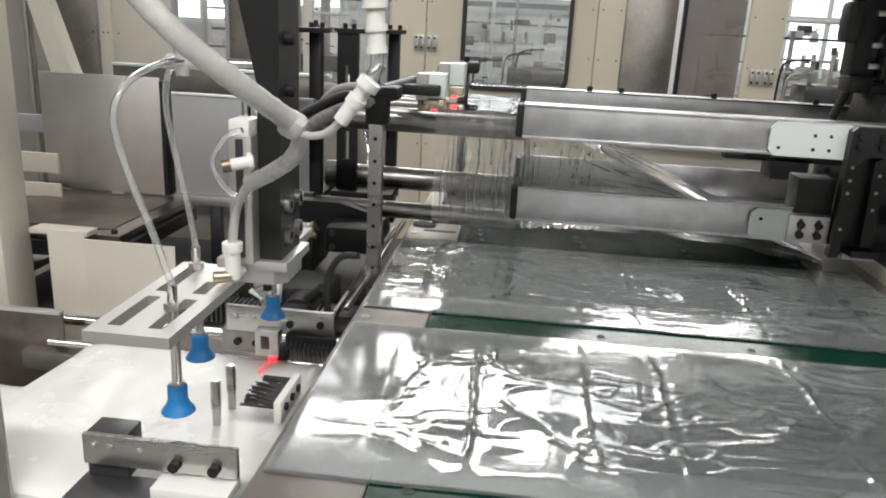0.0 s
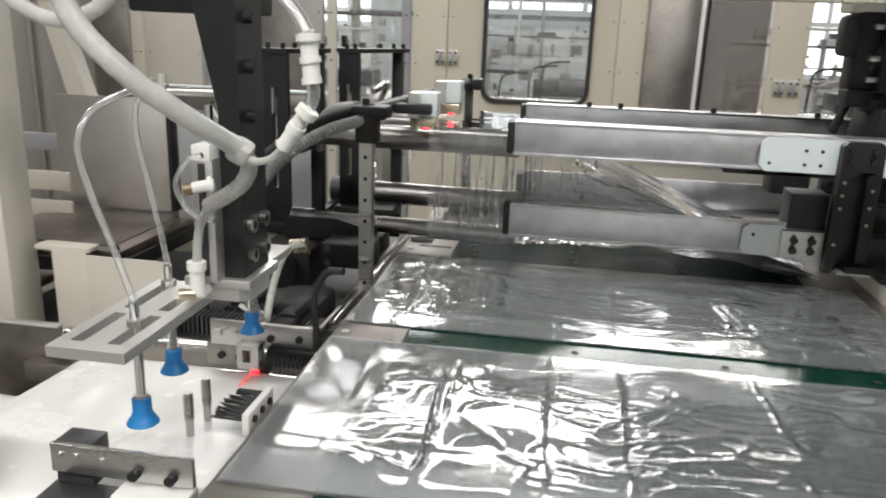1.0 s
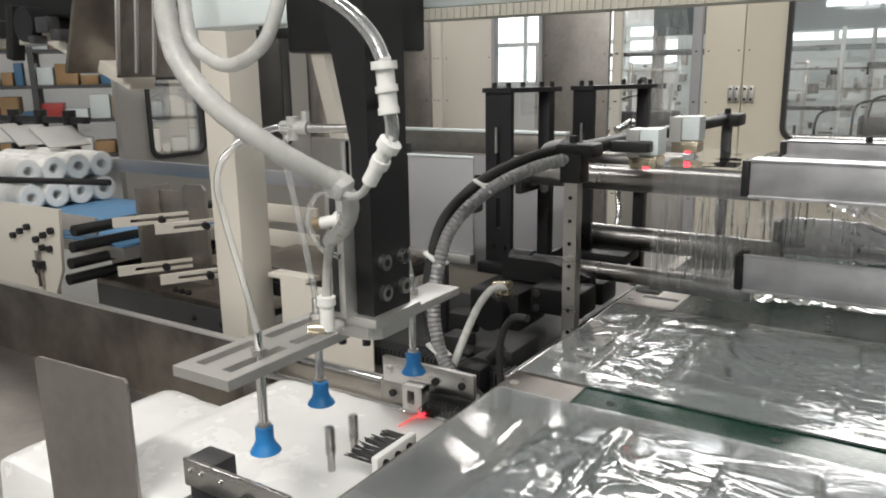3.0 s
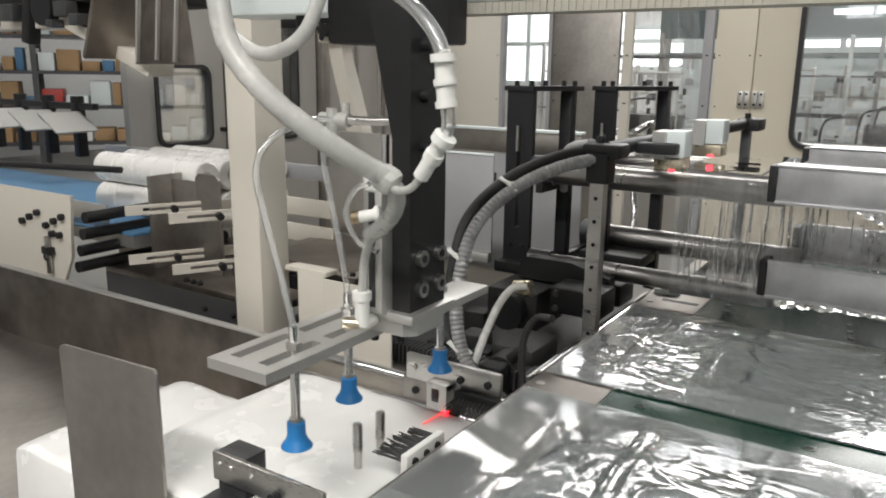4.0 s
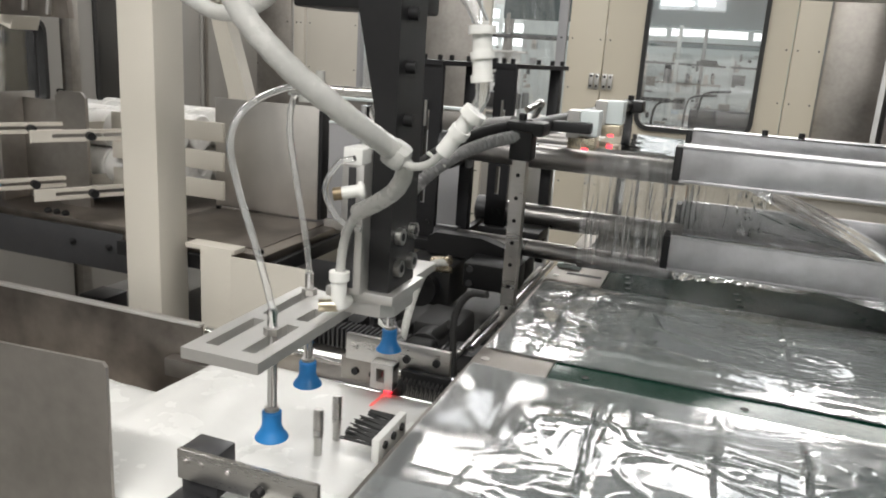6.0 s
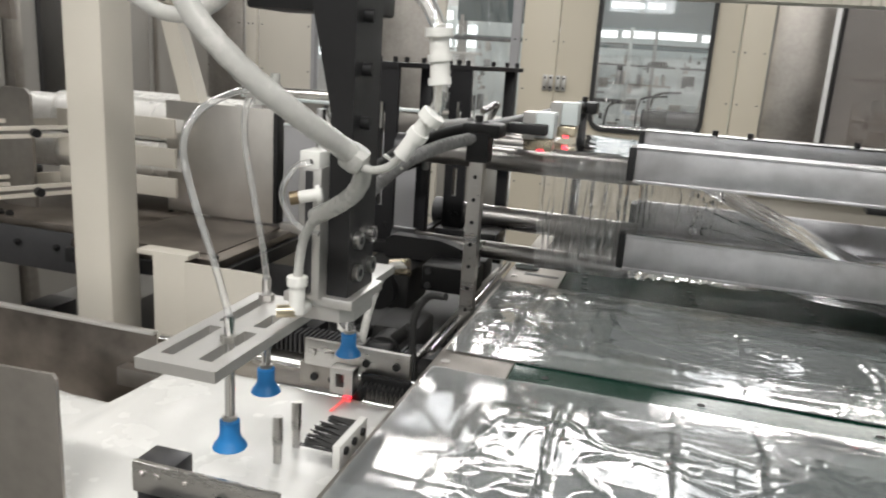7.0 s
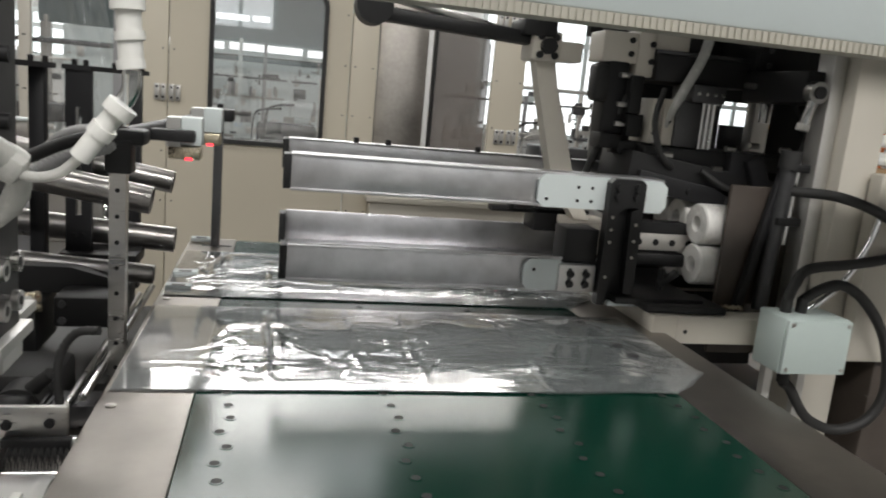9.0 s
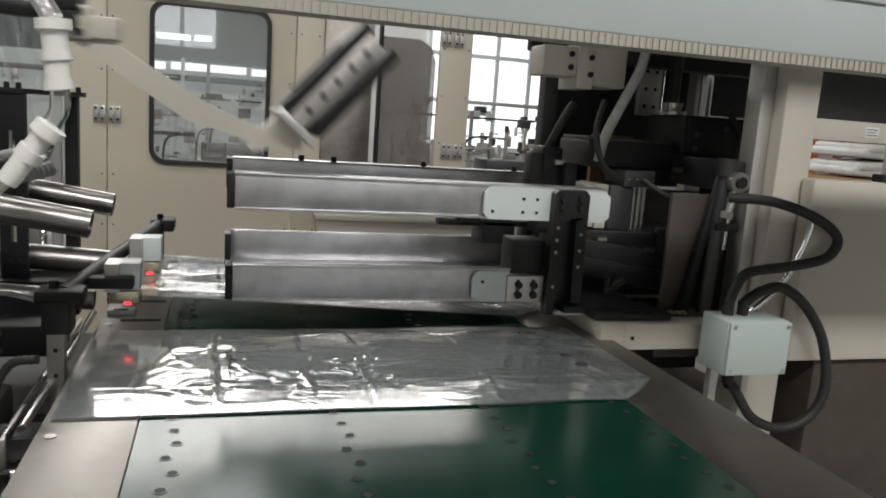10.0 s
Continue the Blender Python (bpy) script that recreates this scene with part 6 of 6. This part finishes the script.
part("base", box(B(), -1.3, -0.66, 1.46, 2.3, 0.3, 0.70, 0.01), M["darkgrey"], cp)
ty = thing("infeed_tray", (-1.0, 1.7, 0.9), "dark steel infeed tray with black edges and bolts", "tray")
part("top", box(B(), -1.26, -0.86, 1.515, 1.885, 0.915, 0.936, 0.003), M["stain"], ty)
part("rim", box(B(), -1.27, -0.85, 1.505, 1.89, 0.88, 0.915, 0.003), M["black"], ty)
part("inset", box(B(), -1.22, -0.90, 1.55, 1.86, 0.936, 0.9385), M["stain"], ty)
screws(ty, [(x, y, 0.936) for x in (-1.24, -0.88) for y in (1.53, 1.87)], (0, 0, 1), 0.007, 0.008)
up1 = thing("back_plate", (-1.1, 1.895, 0.9), "upright brushed steel plate behind the tray", "plate")
part("plate", box(B(), -1.262, -0.937, 1.888, 1.895, 0.94, 1.243, 0.001), M["plate"], up1)
part("edge", box(B(), -0.937, -0.925, 1.888, 1.93, 0.94, 1.235, 0.002), M["black"], up1)
gp = thing("grey_cover", (-1.2, 2.6, 0.5), "large grey sheet cover behind the towers", "cover")
part("sheet", box(B(), -1.45, -0.75, 2.6, 2.61, 0.70, 1.132, 0.002), M["grey"], gp)
part("top_band", box(B(), -1.45, -0.75, 2.59, 2.61, 1.136, 1.213, 0.002), M["sheet"], gp)
part("cap", box(B(), -1.45, -0.75, 2.58, 2.62, 1.213, 1.222, 0.001), M["white"], gp)
part("support", box(B(), -1.40, -0.80, 2.62, 2.70, 0, 1.1, 0.004), M["cream"], gp)
gg = thing("grey_guard", (-0.79, 1.875, 0.9), "flat grey painted guard sheet beside the infeed channel", "guard")
part("sheet", box(B(), -0.895, -0.69, 1.868, 1.874, 0.955, 1.208, 0.001), M["grey"], gg)
part("top_edge", box(B(), -0.895, -0.69, 1.864, 1.876, 1.208, 1.213, 0.001), M["white"], gg)
part("foot_rail", box(B(), -0.895, -0.69, 1.85, 1.876, 0.93, 0.955, 0.002), M["alu"], gg)
part("leg", box(B(), -0.80, -0.77, 1.852, 1.874, 0.70, 0.93, 0.002), M["darkgrey"], gg)
LIFT = (-1.7, 1.75, 0.6)
lf = thing("lift_table", LIFT, "dark steel lift table with slotted arms for the rolls", "lift table")
part("deck", box(B(), -1.98, -1.20, 1.60, 2.15, 0.765, 0.785, 0.003), M["stain"], lf)
part("apron", box(B(), -1.98, -1.20, 1.60, 1.61, 0.66, 0.765, 0.002), M["darkgrey"], lf)
part("side_plate", box(B(), -1.815, -1.800, 1.66, 1.785, 0.785, 1.085, 0.002), M["sheet"], lf)
part("side_plate", prism(B(), [(-1.66, 0.785), (-1.555, 0.785), (-1.555, 1.085), (-1.57, 1.10), (-1.645, 1.10), (-1.66, 1.085)], "y", 1.72, 1.73), M["sheet"], lf)
part("back_plate", box(B(), -1.80, -1.66, 1.74, 1.75, 0.785, 1.07, 0.002), M["sheet"], lf)
for z in (0.985, 0.835):
    for x in (-1.80, -1.60):
        bm = slot_plate(B(), 0, 0.36, 0, 0.030, [(0.05, 0.26, 0.010, 0.020)], 0, 0.010)
        bmesh.ops.rotate(bm, verts=bm.verts, cent=(0, 0, 0), matrix=Matrix.Rotation(radians(90), 3, "X"))
        bmesh.ops.rotate(bm, verts=bm.verts, cent=(0, 0, 0), matrix=Matrix.Rotation(radians(62), 3, "Z"))
        bmesh.ops.translate(bm, verts=bm.verts, vec=(x + 0.05, 1.53, z))
        part("slotted_arm", bm, M["cream"], lf, "cream slotted arm")
        part("clamp_screw", cyl(B(), (x + 0.128, 1.645, z + 0.015), (x + 0.15, 1.632, z + 0.015), 0.011), M["black"], lf)
screws(lf, [(-1.60 + 0.03 * k, 1.62, 0.785) for k in range(3)] + [(-1.5 + 0.12 * k, 1.60, 0.72) for k in range(3)], (0, -0.5, 1), 0.009, 0.01)
for z in (0.842, 0.920, 0.998):
    part("guide_rail", box(B(), -1.54, -1.17, 1.795, 1.805, z, z + 0.051, 0.002), M["cream"], lf, "cream guide rail")
lg = thing("lift_stand", (-1.6, 1.9, 0), "dark steel frame under the lift table", "frame")
part("column", box(B(), -1.75, -1.65, 1.85, 1.95, 0, 0.6, 0.004), M["darkgrey"], lg)
part("column", box(B(), -1.35, -1.28, 1.65, 1.72, 0, 0.6, 0.004), M["darkgrey"], lg)
part("beam", box(B(), -2.6, -1.2, 1.62, 1.68, 0.56, 0.62, 0.004), M["cream"], lg)

cv = thing("infeed_conveyor", (-2.4, 1.85, 0), "infeed conveyor with a blue belt and white side plates", "conveyor")
part("belt", box(B(), -4.6, -1.86, 1.63, 2.24, 0.888, 0.900, 0.002), M["bluebelt"], cv, "blue conveyor belt")
part("bed", box(B(), -4.6, -1.86, 1.63, 2.24, 0.85, 0.888), M["alu"], cv)
part("side_plate", prism(B(), [(-2.75, 0.74), (-2.03, 0.74), (-1.975, 0.83), (-1.95, 1.03), (-2.75, 1.03)], "y", 1.485, 1.495), M["cream"], cv, "cream bolted side plate")
part("front_rail", box(B(), -4.4, -1.95, 1.60, 1.612, 0.93, 0.985, 0.002), M["alu"], cv)
part("back_rail", box(B(), -2.9, -1.35, 2.245, 2.26, 1.02, 1.075, 0.002), M["grey"], cv)
for k in range(4):
    part("guide_roller", cyl(B(), (-1.97 + 0.02 * k, 1.50, 0.80 + 0.055 * k), (-1.97 + 0.02 * k, 2.1, 0.80 + 0.055 * k), 0.018), M["black"], cv)
screws(cv, [(-2.0 - 0.045 * k, 1.485, 0.96 - 0.018 * (k % 3)) for k in range(6)] + [(-2.02, 1.485, 0.90), (-2.06, 1.485, 0.90), (-2.10, 1.485, 0.82)], (0, -1, 0), 0.011, 0.014)
part("clamp_block", box(B(), -2.11, -2.06, 1.465, 1.485, 0.83, 0.855, 0.003), M["black"], cv)
part("clamp_rod", cyl(B(), (-2.085, 1.475, 0.77), (-2.085, 1.475, 0.89), 0.009), M["steel"], cv)
part("cross_rod", cyl(B(), (-2.6, 1.58, 1.075), (-2.0, 1.70, 1.085), 0.011), M["black"], cv)
part("leg", box(B(), -2.5, -2.42, 1.65, 1.73, 0, 0.85, 0.004), M["cream"], cv)
part("leg", box(B(), -2.5, -2.42, 2.0, 2.08, 0, 0.85, 0.004), M["cream"], cv)
hr = thing("hold_down_frame", (-3.6, 2.0, 1.0), "black hold-down frame with knobs over the conveyor", "frame")
part("bar", box(B(), -4.2, -3.0, 2.27, 2.30, 1.22, 1.25, 0.003), M["blackpaint"], hr)
for k in range(5):
    x = -4.1 + 0.24 * k
    part("post", box(B(), x - 0.02, x + 0.02, 2.26, 2.31, 1.0, 1.25, 0.003), M["blackpaint"], hr)
    part("knob", cyl(B(), (x, 2.285, 1.25), (x, 2.285, 1.28), 0.03), M["black"], hr)
    part("guide_plate", obox(B(), (x + 0.1, 2.17, 1.17), (0.16, 0.2, 0.008), (0, 30, 0)), M["alu"], hr)

om = thing("overhead_feeder", (-1.9, 1.6, 1.45), "dark overhead feeder with steel chutes on a cream frame", "feeder")
part("frame_beam", box(B(), -2.7, -1.94, 1.48, 1.58, 1.525, 1.565, 0.004), M["cream"], om)
part("sloping_beam", obox(B(), (-1.74, 1.52, 1.487), (0.46, 0.08, 0.035), (0, 20, 0), 0.003), M["cream"], om)
part("body", box(B(), -2.7, -1.7, 1.5, 1.9, 1.60, 1.80, 0.01), M["black"], om)
part("motor", cyl(B(), (-1.95, 1.45, 1.58), (-1.95, 1.6, 1.58), 0.05, seg=24), M["blackpaint"], om)
part("lever", obox(B(), (-2.05, 1.48, 1.56), (0.04, 0.04, 0.16), (0, 12, 0), 0.005), M["black"], om)
part("chute", obox(B(), (-1.62, 1.47, 1.56), (0.012, 0.16, 0.26), (0, 22, 0), 0.002), M["stain"], om, "steel chute sheet")
part("chute", prism(B(), [(-1.55, 1.425), (-1.33, 1.425), (-1.36, 1.64), (-1.46, 1.64)], "y", 1.46, 1.475), M["stain"], om, "steel chute sheet")
for x0, dz in ((-1.52, 0.0), (-1.44, 0.005), (-1.37, 0.0)):
    part("chute_rib", obox(B(), (x0, 1.455, 1.53 + dz), (0.008, 0.012, 0.20), (0, 8, 0), 0.002), M["alu"], om, "bright folded chute edge")
for x, y, z, w in ((-1.86, 1.47, 1.575, 0.03), (-1.80, 1.47, 1.545, 0.022), (-2.12, 1.46, 1.57, 0.035), (-2.25, 1.46, 1.555, 0.03), (-1.90, 1.46, 1.535, 0.016)):
    part("small_bracket", box(B(), x - w, x + w, y - 0.02, y + 0.02, z - w * 0.7, z + w * 0.7, 0.004), M["darkgrey"], om)
part("hanger", box(B(), -2.3, -2.2, 1.6, 1.7, 1.80, 2.3), M["cream"], om)
part("leg", box(B(), -2.72, -2.64, 1.54, 1.62, 0, 1.49, 0.004), M["cream"], om)

# ---- beyond the enclosure ----
random.seed(5)
PALE = ("white", "alu", "side", "grey", "plate", "alu")
for i, (mx, my) in enumerate(((-0.35, 6.4), (1.9, 6.2), (3.4, 7.2), (-2.2, 6.6))):
    mc = thing("neighbour_machine", (mx, my, 0), "pale neighbouring machine with pipes, frames and rollers", "machine", "neighbouring machines")
    part("base", box(B(), mx - 0.7, mx + 0.7, my, my + 0.8, 0, 0.80, 0.02), M["side"], mc)
    part("bed", box(B(), mx - 0.75, mx + 0.75, my - 0.05, my + 0.85, 0.80, 0.86, 0.01), M["alu"], mc)
    part("dark_box", box(B(), mx + 0.15, mx + 0.60, my - 0.04, my + 0.3, 0.95, 1.08, 0.01), M["darkgrey"], mc)
    part("panel", box(B(), mx + 0.22, mx + 0.50, my - 0.03, my + 0.2, 0.84, 0.95, 0.006), M["white"], mc)
    for k in range(7):
        x = mx - 0.62 + 0.205 * k + random.uniform(-0.04, 0.04)
        part("post", box(B(), x - 0.014, x + 0.014, my + 0.1 * (k % 3), my + 0.03 + 0.1 * (k % 3), 0.86, random.uniform(1.25, 1.75), 0.003), M[random.choice(PALE)], mc)
    for k in range(4):
        z = 1.10 + 0.15 * k + random.uniform(-0.02, 0.02)
        part("crossbar", box(B(), mx - 0.65 + 0.45 * (k % 2), mx + 0.1 + 0.25 * k, my + 0.05 * k, my + 0.03 + 0.05 * k, z, z + random.uniform(0.012, 0.035), 0.003), M[random.choice(("darkgrey", "alu", "side"))], mc)
    for k in range(95):
        x, z = mx - 0.62 + 1.24 * random.random(), 0.88 + 0.62 * random.random() ** 1.3
        w, h = 0.009 + 0.055 * random.random() ** 2.5, 0.012 + 0.09 * random.random() ** 2
        y = my + random.uniform(0.0, 0.45)
        part("unit", box(B(), x - w, x + w, y, y + 0.06, z, z + h, 0.003), M[random.choice(PALE + ("darkgrey", "black", "darkgrey"))], mc)
    for k in range(5):
        x, z = mx - 0.55 + 0.8 * random.random(), 1.02 + 0.2 * random.random()
        part("pipe", sweep(B(), [(x, my - 0.03, 0.87), (x + 0.01, my - 0.04, z), (x + 0.06, my - 0.04, z + 0.07), (x + 0.22, my, z + 0.09)], 0.009, 8, 5), M[random.choice(("rubber", "darkgrey", "alu"))], mc)
    part("roller", cyl(B(), (mx - 0.5, my - 0.06, 0.92), (mx + 0.5, my - 0.06, 0.92), 0.03, seg=20), M["chrome"], mc)
# Made-up board and glowing bars stand in for ceiling and lamps mirrored in the pane.
hd3 = thing("reflection_board", (-0.4, 7.6, 0), "added blue-grey board with glowing bars for the reflections in the enclosure window", "machine hood")
part("hood", box(B(), -2.1, 1.15, 7.6, 7.7, 1.735, 2.75, 0.01), M["hood"], hd3)
part("band", box(B(), -2.1, 1.15, 7.59, 7.62, 1.56, 1.605, 0.005), M["hood"], hd3)
for x in (-2.05, 1.1):
    part("leg", box(B(), x - 0.04, x + 0.04, 7.62, 7.70, 0, 2.05, 0.005), M["side"], hd3)
part("back_sheet", box(B(), -2.1, 1.15, 8.4, 8.44, 0.2, 1.80, 0.01), M["white"], hd3)
for x0, x1, z in ((-1.25, -0.55, 1.682), (-0.50, 0.15, 1.688), (0.2, 0.75, 1.682)):
    part("lamp_reflection", cyl(B(), (x0, 7.58, z), (x1, 7.58, z), 0.032, seg=12), M["daylight"], hd3, "glowing bar put in for a reflected lamp")
for x0, x1, z in ((-0.62, -0.34, 1.94), (-0.30, -0.16, 1.945)):
    part("lamp_reflection", cyl(B(), (x0, 7.57, z), (x1, 7.57, z), 0.024, seg=12), M["daylight"], hd3, "glowing bar put in for a reflected lamp")


def storage_rack(x, y, rz, mat, label, filling, seed):
    random.seed(seed)
    root = thing("storage_rack", (x, y, 0), label, "rack", "storage racks")
    T4 = pose(x, y, 0, 0, 0, rz)
    for sx in (-1.2, 0, 1.2):
        for sy in (-0.25, 0.25):
            part("post", mbox(B(), T4 @ Matrix.Translation((sx, sy, 1.1)) @ Matrix.Diagonal((0.07, 0.05, 2.2, 1))), mat, root)
    for z in (0.35, 0.85, 1.32, 1.8):
        part("shelf", mbox(B(), T4 @ Matrix.Translation((0, 0, z)) @ Matrix.Diagonal((2.5, 0.56, 0.045, 1))), mat, root)
        u = -1.15
        while u < 1.1:
            w, h = random.uniform(0.10, 0.30), random.uniform(0.07, 0.34)
            mk = random.choice(filling)
            bx = thing("storage_box", T4 @ Vector((u + w / 2, 0, z + 0.0225)), {"card": "brown cardboard box on the storage rack", "white": "white carton on the storage rack", "redbin": "red plastic bin on the storage rack", "paper": "soft white film bundle on the rack", "bluebelt": "blue plastic bin on the storage rack"}[mk], "box", "boxes on the racks")
            part("box", mbox(B(), T4 @ Matrix.Translation((u + w / 2, random.uniform(-0.05, 0.05), z + 0.0225 + h / 2)) @ Matrix.Diagonal((w * 0.95, 0.4, h, 1)), 0.012), M[mk], bx)
            u += w + 0.02
    return root


storage_rack(-10.4, 6.3, 52, M["darkgrey"], "dark steel storage rack full of boxes and parts", ("card", "white", "card", "redbin", "card", "bluebelt", "paper", "card", "white"), 3)
storage_rack(-8.8, 8.3, 52, M["darkgrey"], "dark steel storage rack with cartons further off", ("white", "paper", "white", "white", "paper"), 8)
storage_rack(7.4, 6.4, -40, M["orange"], "orange pallet rack with cartons and white bundles", ("card", "paper", "paper", "card"), 4)
storage_rack(5.9, 6.9, -36, M["orange"], "orange pallet rack with white bundles", ("paper", "card", "paper"), 6)
bn = thing("film_bundle", (5.2, 5.4, 1.0), "pile of folded white film bundles on a pallet stack", "film bundle")
part("pallet_stack", box(B(), 4.75, 5.8, 5.1, 5.7, 0, 1.15, 0.01), M["card"], bn)
for k in range(5):
    part("packet", obox(B(), (5.26 + 0.03 * (k % 2), 5.4, 1.19 + 0.075 * k), (1.0, 0.55, 0.07), (0, 2 * (-1) ** k, 3 * k), 0.03), M["paper"], bn)


def shift(at, dx=0, dy=0, dz=0, ry=0):
    return pose(at[0] + dx, at[1] + dy, at[2] + dz, 0, ry, 0)


def motions():
    """All that moves: the belt and its bags, the horns, the pack, the pusher, the sensors, the lift and the sealing head."""
    step = ((0.0, 0.0), (8.33, 0.0), (8.5, 0.12), (8.7, 0.37), (8.85, 0.52), (9.0, PITCH), (10.0, PITCH))
    walk(belt, [(t, shift((0.27, 1.0, TZ), 0, d)) for t, d in step])
    walk(bag_near, [(t, shift((0.80, 0.783, TZ), 0, d)) for t, d in step])
    walk(bag_far, [(t, shift((0.80, 1.348, TZ), 0, d)) for t, d in step[:-1]] + [(9.75, shift((0.80, 1.348, TZ), 0, PITCH)), (10.0, shift((0.80, 1.348, TZ), 0, PITCH, 0.002, 3.2))])
    walk(tu, [(t, shift(UPPER, dx, 0, dz, ry)) for t, dx, dz, ry in ((0, 0, 0, 0), (8.05, 0, 0, 0), (8.2, -0.10, -0.01, 3), (8.45, -0.305, -0.02, 9), (10, -0.305, -0.02, 9))])
    walk(tl, [(t, shift(LOWER, dx, 0, dz, ry)) for t, dx, dz, ry in ((0, 0, 0, 0), (8.05, 0, 0, 0), (8.2, -0.10, 0.0, 1), (8.45, -0.30, 0.02, 4), (10, -0.30, 0.02, 4))])
    walk(sn, [(t, shift(SENS, 0, 0, dz)) for t, dz in ((0, 0), (9.05, 0), (9.25, -0.15), (9.45, -0.25), (9.6, -0.258), (10, -0.258))])
    walk(slv, [(t, shift(SLV, dx)) for t, dx in ((0, 0), (7.6, 0), (7.8, 0.16), (8.0, 0.52), (8.3, 1.34), (8.55, 1.43), (9.5, 1.45), (9.75, 2.3), (10, 2.6))])
    walk(pk, [(t, shift(PACK, dx, dy, dz)) for t, dx, dy, dz in ((0, -3.3, -0.09, -0.063), (2.6, -3.2, -0.09, -0.063), (3.7, -1.76, -0.09, -0.063), (5.2, -1.74, -0.09, -0.063), (6.3, -1.25, -0.05, 0.03), (7.0, -1.2, 0, 0.05), (7.3, -1.1, 0, 0),
                                                               (7.5, -0.50, 0, 0), (7.7, 0.05, 0, 0), (8.0, 0.70, 0, 0), (8.3, 1.46, 0, 0), (8.55, 1.58, 0, 0), (9.5, 1.58, 0, 0), (9.75, 2.4, 0, 0), (10, 2.9, 0, 0))])
    walk(lf, [(t, shift(LIFT, 0, 0, dz)) for t, dz in ((0, 0), (5.25, 0), (6.2, 0.155), (10, 0.155))])
    walk(sa, [(t, shift(SEAL, 0, 0, dz)) for t, dz in ((0, 0.03), (9.2, 0.03), (9.5, -0.01), (9.8, -0.15), (10, -0.17))])
    arm_rows = ((0, -1.5, 0), (7.5, -1.5, 0), (7.75, -0.9, 0), (8.0, -0.42, 0), (8.3, 0.24, 0), (8.5, 0.42, 0), (8.65, 0.51, 0), (9.0, 0.51, 0), (9.3, 0.32, 0), (9.5, 0.0, 0), (9.6, -0.12, -2), (9.7, -0.17, -8), (9.8, -0.22, -16), (10.0, -0.47, -42))
    walk(pa, [(t, shift(CARR, dx, 0, 0)) for t, dx, a in arm_rows])
    walk(lk, [(t, pose(0, 0, 0, 0, a, 0)) for t, dx, a in arm_rows])
    for ob in heads:
        walk(ob, [(t, pose(0.235, 0, -0.48, 0, a, 0)) for t, a in ((0, 0), (9.5, 0), (9.6, -9), (9.7, -14), (9.8, -13), (10.0, -6))])


motions()
